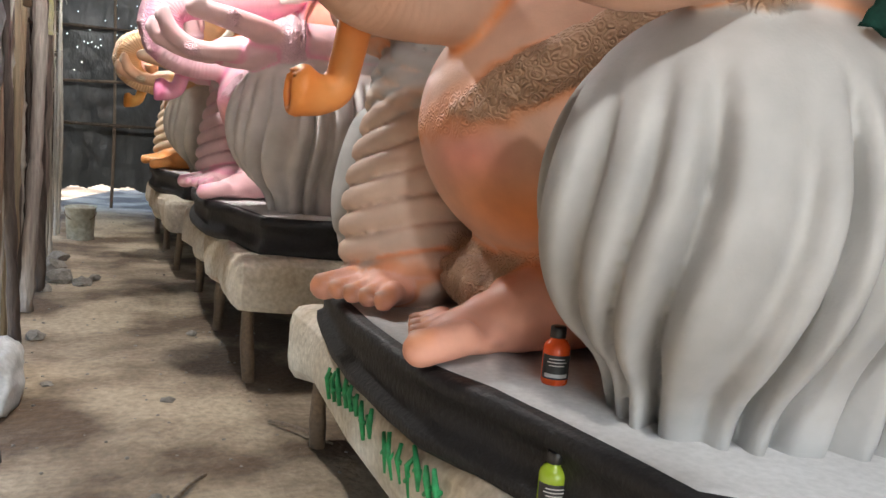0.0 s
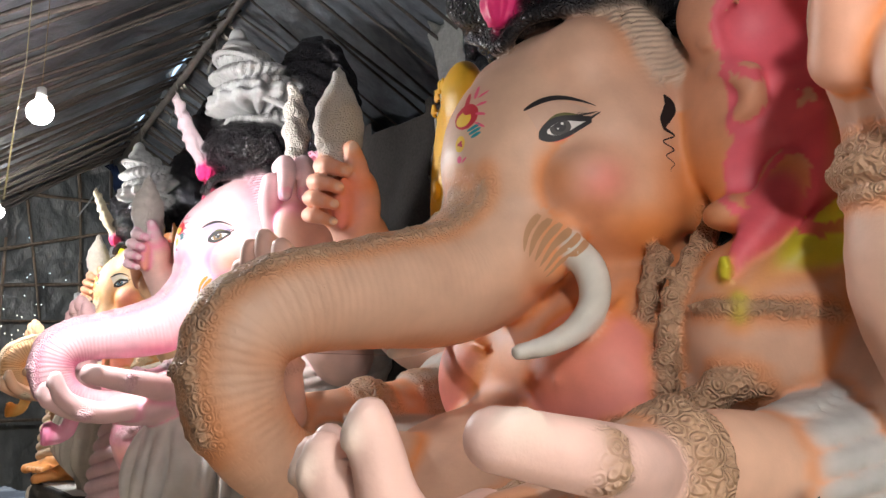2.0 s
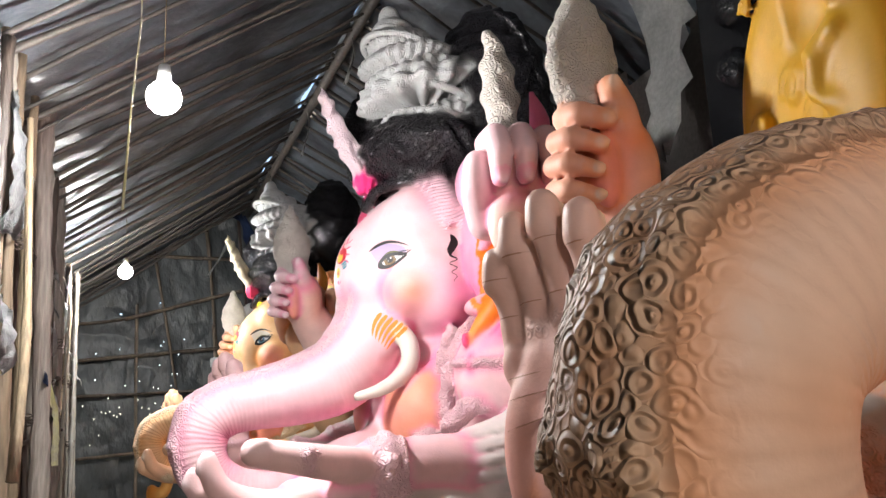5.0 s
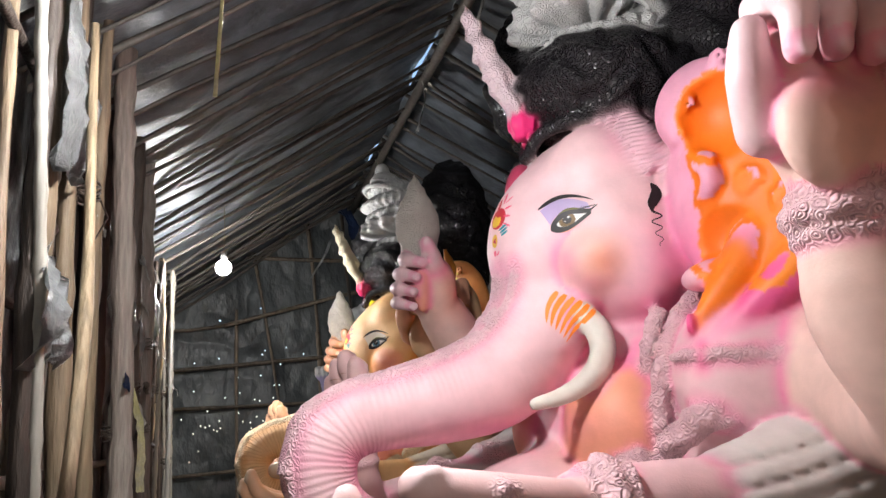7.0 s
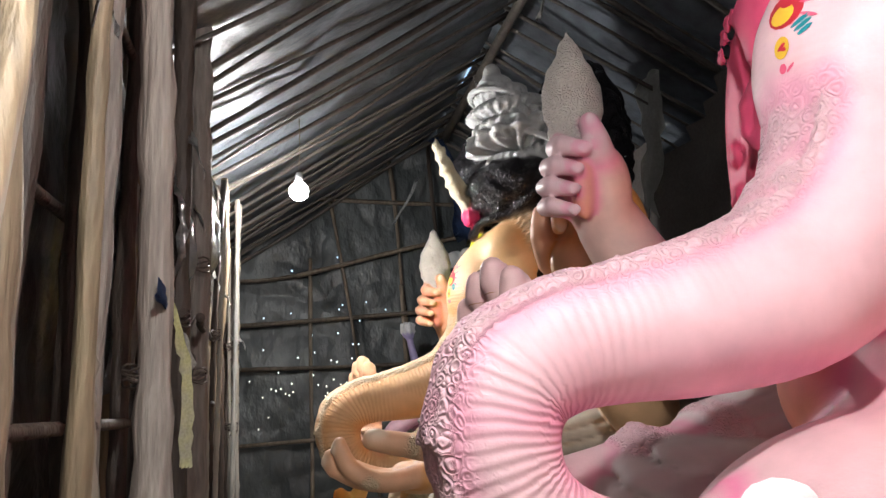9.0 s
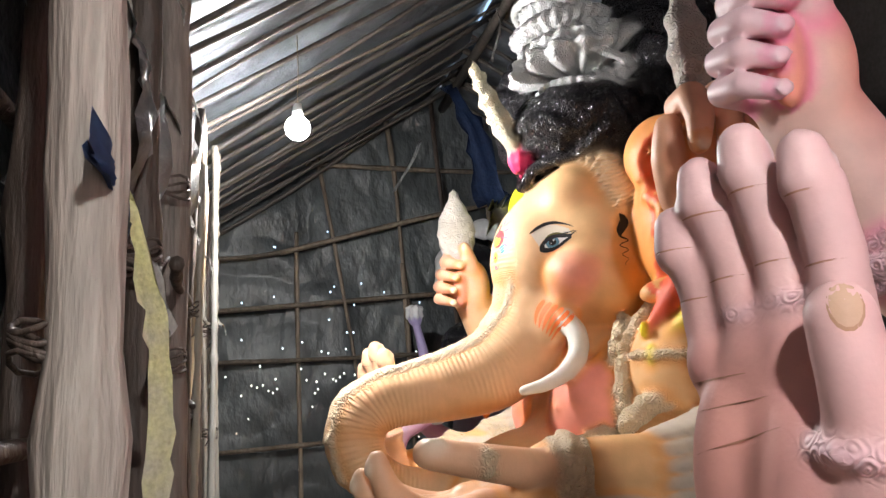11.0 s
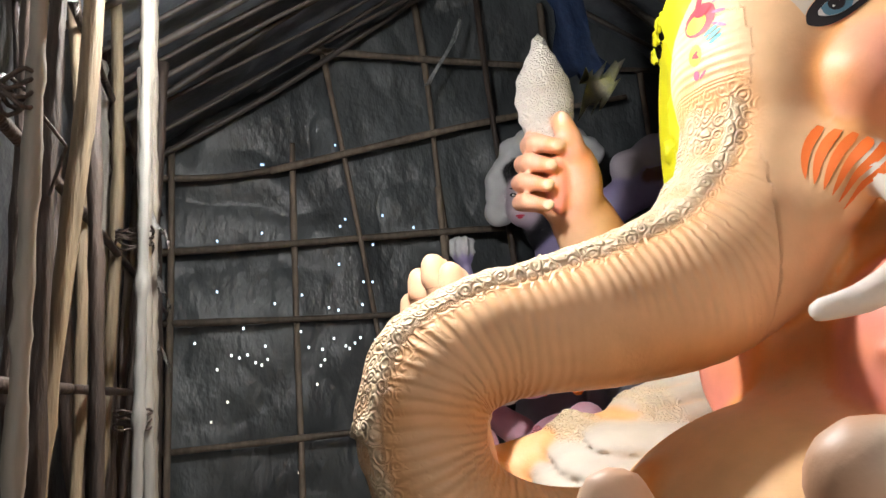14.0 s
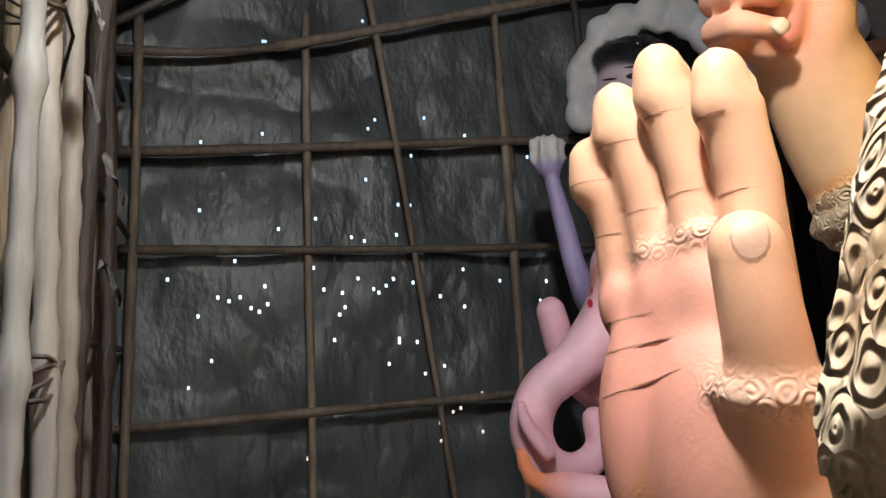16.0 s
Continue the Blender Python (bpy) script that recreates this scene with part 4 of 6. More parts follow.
CASTS = {"peach": elephant_solids(.11, .20, .0, .11, .12, -.10), "pink": elephant_solids(hold_dz=-.055, far_dx=-.12), "cream": elephant_solids(hold_dz=-.055)}
SPOTS = [((1.48, -.39, 2.37), (.065, .10, .062), "blush", .95), ((1.385, -.27, 2.42), (.022, .10, .07), "accent", .55), ((1.42, -.34, 2.305), (.08, .08, .025), "accent", .5), ((1.40, -.28, 1.84), (.10, .16, .09), "blush", .9), ((.98, -.2, 1.3), (.09, .2, .08), "blush", .8),
         ((1.1, -.25, 1.18), (.3, .2, .10), "accent", .8), ((.85, 0, 1.80), (.3, .2, .035), "accent", .7), ((1.25, 0, 1.87), (.3, .3, .05), "accent", .7), ((.76, 0, 1.73), (.05, .2, .10), "accent", .6),
         ((1.62, -.26, 2.80), (.06, .15, .10), "accent", .55), ((1.74, -.42, 2.36), (.13, .2, .13), "accent", .85), ((1.80, -.44, 2.55), (.07, .15, .25), "accent", .6), ((1.62, -1.38, 2.46), (.16, .12, .16), "blush", .35), ((1.40, -.28, 2.36), (.03, .06, .08), "accent", .4), ((1.70, -.35, 2.2), (.16, .2, .09), "accent", .8), ((1.43, -.28, 2.23), (.06, .1, .06), "accent", .7),
         ((.80, .77, 1.75), (.12, .2, .25), "blush", .5), ((1.5, -1.45, 2.53), (.14, .12, .05), "accent", .6), ((1.44, 1.18, 2.56), (.12, .12, .16), "blush", .7), ((1.66, 1.2, 2.42), (.12, .25, .25), "accent", .7), ((1.76, -.62, 2.12), (.10, .15, .06), "accent", .5)]
PEACH_SPOTS = [((.95, -.08, 1.91), (.32, .25, .035), "accent", .75), ((1.25, 0, 1.93), (.3, .3, .05), "accent", .6), ((.79, -.08, 1.84), (.05, .2, .10), "accent", .7), ((.58, -.10, 1.72), (.10, .25, .10), "accent", .5),
               ((1.60, -.42, 2.26), (.14, .2, .06), "accent", .8), ((1.45, -.25, 2.12), (.10, .2, .10), "accent", .6)]
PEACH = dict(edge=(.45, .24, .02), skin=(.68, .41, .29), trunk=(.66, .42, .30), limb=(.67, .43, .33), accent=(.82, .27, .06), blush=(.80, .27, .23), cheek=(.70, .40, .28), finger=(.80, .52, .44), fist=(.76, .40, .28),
             palm=(.80, .47, .40), foot=(.84, .42, .30), rim=(.72, .35, .22), ear=(.74, .09, .11), pale=(.66, .50, .38), strap=(.62, .55, .03), hair=(.012, .011, .013), white=(.62, .62, .62),
             bud=(.75, .03, .18), flame=(.55, .48, .47), tip=(.80, .33, .10), orn=(.52, .32, .20), tusk=(.66, .62, .56), cloth=(.46, .455, .44), gift=(.60, .55, .50), spray=.85, ridged=.04, bend=.13, frill=(.66, .42, .36), nail=(.82, .66, .56), shin=(.66, .50, .40), rim_far=(.72, .40, .03))
PEACH.update(ear_in=(.82, .15, .20), ear_out=(.46, .25, .02))
PINK = dict(PEACH, ear_in=(.95, .20, .01), ear_out=(.92, .26, .02), ridged=.05, bend=.22, tip=(.82, .42, .54), edge=(.82, .25, .42), skin=(.79, .52, .55), trunk=(.80, .53, .57), limb=(.80, .55, .49), accent=(.85, .22, .42), blush=(.85, .36, .24), cheek=(.84, .55, .53), finger=(.76, .50, .50), fist=(.78, .54, .57),
            palm=(.72, .40, .40), foot=(.84, .50, .52), rim=(.82, .38, .52), ear=(.95, .22, .015), pale=(.84, .52, .60), strap=(.85, .12, .32), bud=(.85, .03, .20), flame=(.70, .55, .60),
            orn=(.80, .52, .57), cloth=(.62, .58, .56), spray=.85, frill=(.80, .52, .56), nail=(.86, .68, .70), shin=(.66, .48, .48), rim_far=(.85, .10, .22))
CREAM = dict(PEACH, ear_in=(.78, .14, .05), ear_out=(.80, .66, .03), ridged=.28, bend=.36, tip=(.74, .42, .12), edge=(.80, .42, .20), skin=(.77, .47, .23), trunk=(.76, .48, .27), limb=(.74, .48, .27), accent=(.78, .30, .05), blush=(.82, .30, .24), cheek=(.80, .38, .24), finger=(.80, .47, .29), fist=(.78, .42, .27),
             palm=(.80, .41, .30), foot=(.80, .33, .10), rim=(.80, .32, .10), ear=(.72, .09, .06), pale=(.78, .56, .34), strap=(.80, .68, .03), bud=(.75, .04, .15), flame=(.62, .56, .40),
             orn=(.70, .56, .38), cloth=(.52, .47, .40), spray=.85, frill=(.80, .52, .38), nail=(.86, .72, .56), shin=(.70, .55, .40), rim_far=(.70, .68, .02))
YC = 5.70
STATUES = [("peach", PEACH, (.12, 2.65, -.08), "orange-sprayed"), ("pink", PINK, (0, YC, 0), "pink-sprayed"), ("cream", CREAM, (-.06, 8.81, -.04), "cream and ochre")]
for tint, palette, (dx, yc, dz), words in STATUES:
    statue("elephant_statue", CASTS[tint], *mesh_solids(CASTS[tint], .012, .79), palette, SPOTS + (PEACH_SPOTS if tint == "peach" else []), (dx, yc, dz), 0, 1,
           words + " plaster elephant-headed seated statue with white draped cloth",
           inks=dict(FACE_INKS, stripe={"peach": (.50, .27, .14), "pink": (.90, .24, .02), "cream": (.80, .17, .03)}[tint], iris={"peach": (.05, .04, .04), "pink": (.16, .09, .03), "cream": (.10, .22, .30)}[tint], veil={"peach": (.62, .40, .30), "pink": (.46, .36, .60), "cream": (.66, .58, .48)}[tint], flush={"peach": (.75, .16, .12), "pink": (.80, .30, .20), "cream": (.80, .30, .16)}[tint]), discs=palm_lines(*((.11, .12) if tint == "peach" else (0, 0))))


# ---- the shed: floor, walls, roof ----
rnd = random.Random(7)


def sheet(name, origin, across, up, nu, nv, mat, wrinkle, label, keep=None, seed=1, thick=.006):
    """A slack sheet with creases, as a thin solid."""
    o, a, b = Vector(origin), Vector(across), Vector(up)
    nrm = a.cross(b).normalized()
    grid = {}
    bm = bmesh.new()
    for i in range(nu + 1):
        for j in range(nv + 1):
            p = o + a * (i / nu) + b * (j / nv)
            w = noise.noise(p * .9 + Vector((seed, 0, 0))) * .6 + noise.noise(Vector((p.x * 2.2 + p.z * 1.5, p.y * 2.2 + p.z * 1.1, p.z * .8 + seed))) * .5 \
                + abs(noise.noise(p * 3.1 + Vector((0, seed, 0)))) * .5
            grid[i, j] = bm.verts.new(p + nrm * wrinkle * w)
    for i in range(nu):
        for j in range(nv):
            if keep is None or keep(i / nu, j / nv):
                bm.faces.new((grid[i, j], grid[i + 1, j], grid[i + 1, j + 1], grid[i, j + 1]))
    bmesh.ops.delete(bm, geom=[v for v in bm.verts if not v.link_faces], context="VERTS")
    ob = finish(name, bm, mat)
    return tagged(ob, label, "plastic sheet", kind="structure")


EAVE_X, EAVE_Z, RIDGE_X, RIDGE_Z, RIGHT_X, RIGHT_Z = -.22, 3.22, 1.76, 4.52, 4.4, 3.0
FAR_Y, NEAR_Y = 12.0, -2.2

bm = bmesh.new()
nx, ny = 80, 130
gx = [-60, -20, -6, -2, -.6] + [-.3 + 5.2 * i / nx for i in range(nx + 1)] + [7, 20, 60]
gy = [-60, -20, -6] + [-2.4 + 15.4 * i / ny for i in range(ny + 1)] + [15, 25, 60, 140]
grid = [[bm.verts.new((x, y, .02 * noise.noise((x * 1.1, y * 1.1, 0)) + .012 * noise.noise((x * 5, y * 5, 3)))) for y in gy] for x in gx]
for i in range(len(gx) - 1):
    for j in range(len(gy) - 1):
        bm.faces.new((grid[i][j], grid[i + 1][j], grid[i + 1][j + 1], grid[i][j + 1]))
tagged(finish("ground", bm, EARTH), "trodden brown earth floor with pale dust", "ground", kind="structure")

# far wall: slack black sheet with pinholes, its lower edge lifted
holes = random.Random(3)
NU, NV = 470, 330
pin = set()
for _ in range(75):
    x, z = holes.gauss(.75, .45), holes.gauss(2.1, .55)
    if holes.random() < .3:
        z = 2.12 + holes.gauss(0, .05)
    pin.add((int((x + .5) / 5.0 * NU), int((z - .2) / 4.8 * NV)))


def far_keep(u, v):
    x, z = -.5 + 5.0 * u, .2 + 4.8 * v
    roof = EAVE_Z + (x - EAVE_X) / (RIDGE_X - EAVE_X) * (RIDGE_Z - EAVE_Z) if x < RIDGE_X else RIDGE_Z - (x - RIDGE_X) / (RIGHT_X - RIDGE_X) * (RIDGE_Z - RIGHT_Z)
    if z > roof + .1:
        return False
    if x < 1.1 and z < .24 + .06 * math.sin(2.6 * x + .4) + .02 * math.sin(19 * x):
        return False
    return (round(u * NU), round(v * NV)) not in pin


sheet("wall_far", (-.5, FAR_Y, .2), (5.0, 0, 0), (0, 0, 4.8), NU, NV, WALL_SHEET, .09, "slack dusty black plastic sheet wall with pinholes", far_keep, 5)
sheet("wall_left", (-.34, NEAR_Y, .0), (0, 14.4, 0), (0, 0, 3.5), 180, 50, SHEET, .10, "black plastic sheet wall behind poles with torn lower edge",
      lambda u, v: v * 3.5 > .38 + .35 * noise.noise((u * 9, 2, 0)) + (.22 if u < .55 else 0), 9)
sheet("wall_right", (4.3, NEAR_Y, 0), (0, 14.4, 0), (0, 0, 3.3), 60, 20, SHEET, .08, "black plastic sheet wall at the back", None, 13)
# unseen near wall; its doorway is assumed and left open to admit daylight
sheet("wall_near", (-.5, NEAR_Y, .0), (5.0, 0, 0), (0, 0, 4.9), 40, 40, SHEET, .08, "black plastic sheet wall with an open doorway",
      lambda u, v: not (u < .55 and v < .50), 17)
for name, x0, z0, x1, z1, seed in (("ceiling", EAVE_X - .25, EAVE_Z - .19, RIDGE_X, RIDGE_Z, 21), ("ceiling_right", RIDGE_X, RIDGE_Z, RIGHT_X + .2, RIGHT_Z - .14, 27)):
    sheet(name, (x0, NEAR_Y - .1, z0 + .03), (x1 - x0, 0, z1 - z0), (0, 14.5, 0), 50, 220, ROOF_SHEET, .07, "black plastic roof sheet laid over sticks", None, seed)

# rafters under the sheet
def rafter(a, b, r, name="rafter", mat=ROOF_STICK, bend=.025):
    bm = bmesh.new()
    stick_mesh(bm, a, b, r, r * .75, rnd, bend, 9, 7)
    return finish(name, bm, mat)


y = NEAR_Y + .2
while y < FAR_Y - .1:
    j = rnd.uniform(-.12, .12)
    tagged(rafter((EAVE_X - .2, y, EAVE_Z - .22), (RIDGE_X + .05, y + j, RIDGE_Z - .07), rnd.uniform(.008, .019)), "dark grey-brown roof stick under black plastic", "rafter", "roof rafters", "structure")
    tagged(rafter((RIDGE_X - .05, y + j, RIDGE_Z - .07), (RIGHT_X, y + 2 * j, RIGHT_Z - .08), rnd.uniform(.009, .019)), "dark grey-brown roof stick under black plastic", "rafter", "roof rafters", "structure")
    y += rnd.uniform(.12, .30)
tagged(rafter((RIDGE_X, NEAR_Y, RIDGE_Z - .13), (RIDGE_X, FAR_Y, RIDGE_Z - .13), .045, "ridge_pole", bend=.03), "long dark ridge pole tied with rags", "ridge pole", "", "structure")
# lattice of sticks on the far wall
W = FAR_Y - .10
LATTICE = [((.53, W, .05), (.54, W, 3.25)), ((.70, W - .02, 3.85), (1.14, W - .02, 1.1)), ((1.27, W, 4.2), (1.42, W, 2.6)), ((1.36, W, 3.0), (1.44, W, .9)), ((2.72, W, 3.8), (2.85, W, 1.0)), ((2.1, W, 4.2), (2.15, W, .9)),
           ((.45, W - .03, 3.80), (3.0, W - .03, 3.78)), ((-.25, W - .03, 3.02), (.55, W - .03, 3.10)), ((.4, W - .035, 3.085), (2.6, W - .03, 3.60)), ((-.25, W - .03, 2.63), (2.8, W - .03, 2.80)),
           ((-.25, W - .03, 2.24), (2.9, W - .03, 2.30)), ((-.25, W - .03, 1.57), (2.9, W - .03, 1.74)), ((-.25, W - .03, 1.10), (2.9, W - .03, 1.08)), ((-.12, W - .05, 0.0), (-.14, W - .05, 3.2))]
for a, b in LATTICE:
    tagged(rafter(a, b, rnd.uniform(.017, .023), "lattice_stick", STICK, .013), "crooked brown stick tied across the black sheet", "stick", "wall lattice sticks", "structure")


# ---- poles along the aisle ----
def pole(x, y, r, top, mat, lean=(0, 0), words="crooked wooden pole standing against the sheet", bend=.025, foot=0.0):
    bm = bmesh.new()
    stick_mesh(bm, (x, y, foot - .02), (x + lean[0], y + lean[1], top), r * 1.1, r * .9, rnd, bend, 120 if mat == BAMBOO else 40, 12)
    a, b, k = Vector((x, y, foot - .02)), Vector((x + lean[0], y + lean[1], top)), rnd.uniform(0, 90)
    knots = [(rnd.uniform(0, top), rnd.uniform(0, 6.3)) for _ in range(6)]
    for v in bm.verts:
        c = a.lerp(b, (v.co.z - a.z) / (b.z - a.z))
        out = Vector((v.co.x - c.x, v.co.y - c.y, 0))
        grow = .22 * noise.noise((v.co.z * 2.2, k, 0)) + .16 * noise.noise((v.co.z * 7, k, 3))
        turn = math.atan2(out.y, out.x)
        grow += sum(.5 * math.exp(-((v.co.z - z) / .025) ** 2) * max(0, math.cos(turn - w)) ** 3 for z, w in knots)
        if mat == BAMBOO:  # swollen joints
            grow = grow * .5 + .35 * math.exp(-(((v.co.z + k) % .34 - .17) / .018) ** 2)
        v.co += out.normalized() * r * grow
    return tagged(finish("pole", bm, mat), words, "pole", "poles along the aisle", "structure")


POLES = [(-.05, 3.1, .05, 3.3, "d"), (-.12, 3.45, .035, 3.2, "d"), (-.03, 3.85, .05, 3.4, "d"), (-.08, 4.25, .04, 3.3, "d"), (-.10, 4.7, .03, 3.2, "d"), (-.02, 4.98, .045, 3.2, "d"), (-.10, 5.2, .05, 3.3, "p"),
         (-.06, 5.42, .05, 3.3, "p"), (-.10, 5.62, .055, 3.4, "d"), (-.07, 5.82, .04, 3.3, "p"), (-.12, 6.02, .045, 3.3, "d"), (-.03, 6.30, .075, 3.4, "g"), (-.10, 6.55, .045, 3.3, "d"), (.0, 6.90, .06, 3.3, "d"),
         (-.02, 7.38, .080, 3.5, "g"), (-.12, 7.45, .04, 3.3, "d"), (-.05, 7.70, .045, 3.3, "d"), (-.10, 7.95, .05, 3.2, "d"), (-.03, 8.12, .03, 3.1, "w"), (.0, 8.45, .028, 2.75, "w"), (-.06, 8.8, .03, 3.1, "d"),
         (-.05, 9.30, .03, 3.2, "d"), (.0, 9.62, .034, 3.2, "w"), (.02, 9.74, .036, 3.2, "w"), (.01, 9.92, .036, 3.1, "w"), (-.06, 10.28, .028, 3.0, "w"), (-.05, 10.65, .045, 3.2, "d"), (-.1, 11.2, .04, 3.2, "d"),
         (-.10, 2.2, .05, 3.3, "d"), (-.08, 1.4, .06, 3.3, "d"), (-.1, .5, .05, 3.3, "d"), (-.1, -.6, .05, 3.3, "d")]
MATS = {"d": (DARK_POLE, "dark bark-covered pole against the black sheet"), "p": (PALE_POLE, "pale peeled wooden pole, cracked along its length"),
        "g": (GREY_POLE, "thick weathered grey tree-trunk pole"), "w": (BAMBOO, "thin sun-bleached bamboo pole tied with wire")}
for x, y, r, top, kind in POLES:
    stiff = .25 if kind == "w" else 1
    pole(x - .02, y, r * (.46 if kind == "w" else .55), top, MATS[kind][0], (rnd.uniform(-.04, .03) * stiff, rnd.uniform(-.08, .08) * stiff), MATS[kind][1], .012 if kind == "w" else .025)
y = 2.3
while y < 11.6:
    kind = rnd.choice("dddpgw")
    pole(rnd.uniform(-.26, -.18) if 9.2 < y < 10.8 else rnd.uniform(-.24, -.10), y, rnd.uniform(.014, .03), rnd.uniform(2.9, 3.4), MATS[kind][0], (rnd.uniform(-.05, .05), rnd.uniform(-.12, .12)), MATS[kind][1], .035)
    y += rnd.uniform(.10, .30)
tagged(rafter((-.01, 4.98, 1.7), (.0, 5.22, 3.0), .017, "pole", PALE_POLE, .03), "pale forked stick leaning up to the roof", "pole", "poles along the aisle", "structure")
for z in (.9, 1.75, 2.2, 2.75):
    tagged(rafter((-.16, 2.0, z), (-.14, 11.9, z + .1), .016, "rail", DARK_POLE, .03), "long dark stick tied across the poles", "rail", "wall rails", "structure")


# ---- benches and plinths ----
def bench(dx, yc, y0, y1, top):
    e = new("bench")
    e.location = (dx, yc, 0)
    bm = bmesh.new()
    box(bm, (.90, y0, top - .26), (2.6, y1, top))
    bmesh.ops.bevel(bm, geom=bm.edges[:], offset=.085, segments=3, profile=.55, affect="EDGES")
    bmesh.ops.subdivide_edges(bm, edges=bm.edges[:], cuts=7, use_grid_fill=True)
    for v in bm.verts:
        n = noise.noise((v.co.x * 3, (v.co.y + yc) * 3, v.co.z * 3)) * .05
        v.co += Vector((n, n * .6, n * .7 - (.07 * max(0, noise.noise((v.co.x * 4, (v.co.y + yc) * 4, 1))) if v.co.z < top - .1 else 0)))
    part("padded_top", bm, BENCH_CLOTH, e)
    for x in (1.02, 1.75, 2.45):
        for y in (y0 + .18, (y0 + y1) / 2, y1 - .18):
            bm = bmesh.new()
            stick_mesh(bm, (x, y, -.02), (x + rnd.uniform(-.03, .03), y, .42), .032, .028, rnd, .008, 5, 7)
            part("leg", bm, LEG_WOOD, e)
    return tagged(e, "low bench wrapped in plaster-stained white sacking on wooden legs", "bench", "benches")


FRONT = [(2.55, -1.14), (1.4, -1.14), (1.16, -1.10), (1.06, -1.02), (1.04, -.88), (1.005, -.68), (.955, -.45), (.89, -.26), (.878, -.05), (.875, .2), (.89, .45), (.93, .75), (.97, .98), (1.3, 1.06), (2.55, 1.08)]


def plinth(dx, yc, z0, z1):
    e = new("plinth")
    e.location = (dx, yc, 0)
    bm = bmesh.new()
    n = len(FRONT)
    fine = []
    for i in range(n):
        a, b = Vector((*FRONT[i], 0)), Vector((*FRONT[(i + 1) % n], 0))
        fine += [a.lerp(b, k / 4) for k in range(4)]
    prof = [(z0, .0), (z0 + .02, -.02), (z0 + .05, -.02), (z0 + .065, .008), (z1 - .06, .008), (z1 - .045, -.016), (z1 - .008, -.016), (z1, .004)]
    c = Vector((1.8, 0, 0))
    rings = [[bm.verts.new(p + (c - p).normalized() * off + Vector((0, 0, z + .006 * noise.noise(p * 6)))) for p in fine] for z, off in prof]
    for r0, r1 in zip(rings, rings[1:]):
        for k in range(len(fine)):
            bm.faces.new((r0[k], r0[(k + 1) % len(fine)], r1[(k + 1) % len(fine)], r1[k]))
    bm.faces.new(rings[0])
    bm.faces.new(rings[-1])
    bmesh.ops.recalc_face_normals(bm, faces=bm.faces)
    part("black_edge", bm, PLINTH_BLACK, e, "black moulded edge")
    bm = bmesh.new()
    top = [bm.verts.new(p + (c - p).normalized() * .03 + Vector((0, 0, z1 + .004))) for p in fine]
    low = [bm.verts.new(v.co - Vector((0, 0, .02))) for v in top]
    bm.faces.new(top)
    for k in range(len(fine)):
        bm.faces.new((low[k], low[(k + 1) % len(fine)], top[(k + 1) % len(fine)], top[k]))
    bmesh.ops.recalc_face_normals(bm, faces=bm.faces)
    part("white_top", bm, PLINTH_TOP, e, "white painted top")
    return tagged(e, "black-edged wavy plaster plinth with a white top", "plinth", "plinths")


for tint, palette, (dx, yc, dz), words in STATUES:
    bench(dx, yc, -1.2, 1.3, .63 + dz)
    plinth(dx, yc, .615 + dz, .815 + dz)


# ---- bulbs ----
GLOW = bpy.data.materials.new("bulb_glow")
GLOW.use_nodes = True
GLOW.node_tree.nodes["Principled BSDF"].inputs["Emission Color"].default_value = (1, .98, .95, 1)
GLOW.node_tree.nodes["Principled BSDF"].inputs["Emission Strength"].default_value = 30
CAP = material("bulb_cap_plastic", (.7, .7, .7), rough=.4, spread=.1)
WIRE = material("flex_wire", (.25, .18, .08), rough=.5, spread=.3)
for place in BULBS:
    e = new("hanging_bulb")
    e.location = place
    bm = bmesh.new()
    # bulb made nearly twice life size: its glare is put into the shape
    prof = [(.0, -.075), (.03, -.07), (.05, -.05), (.057, -.022), (.05, .006), (.034, .022), (.024, .03)]
    rows = [[bm.verts.new((r * math.cos(2 * math.pi * k / 18), r * math.sin(2 * math.pi * k / 18), z)) for k in range(18)] for r, z in prof[1:]]
    tip = bm.verts.new((0, 0, -.075))
    for k in range(18):
        bm.faces.new((tip, rows[0][(k + 1) % 18], rows[0][k]))
        for a, b in zip(rows, rows[1:]):
            bm.faces.new((a[k], a[(k + 1) % 18], b[(k + 1) % 18], b[k]))
    g = part("bulb", bm, GLOW, e, "glowing white bulb")
    bm = bmesh.new()
    tube(bm, [(0, 0, .028), (0, 0, .06), (0, 0, .09)], [.025, .022, .018], 12)
    part("holder", bm, CAP, e)
    bm = bmesh.new()
    top = EAVE_Z + (place[0] - EAVE_X) / (RIDGE_X - EAVE_X) * (RIDGE_Z - EAVE_Z) - place[2] - .06
    tube(bm, [(0, 0, .09), (.004, 0, top * .6), (0, .01, top)], [.0018, .0018, .0018], 6)
    part("flex", bm, WIRE, e)
    tagged(e, "glowing white bulb hanging from the roof on a wire", "bulb", "hanging bulbs")


# ---- cloths and panels behind the statues ----
GREY_CLOTH = material("grey_brown_cloth", (0.15, 0.13, 0.12), rough=0.85, spread=0.35, scale=1.4, fine=50, bump=0.4, second=(0.08, 0.07, 0.065))
WHITE_CLOTH = material("dusty_white_cloth", (0.62, 0.62, 0.60), rough=0.8, spread=0.25, scale=5, fine=50, bump=0.5)
BLACK_GLOSS = material("black_gloss_paint", (0.012, 0.012, 0.014), rough=0.22, spread=0.3, scale=9, fine=34, bump=0.9, depth=0.02)
BLUE_CLOTH = material("blue_cloth", (0.03, 0.06, 0.16), rough=0.8, spread=0.4, scale=6, fine=50, bump=0.5)
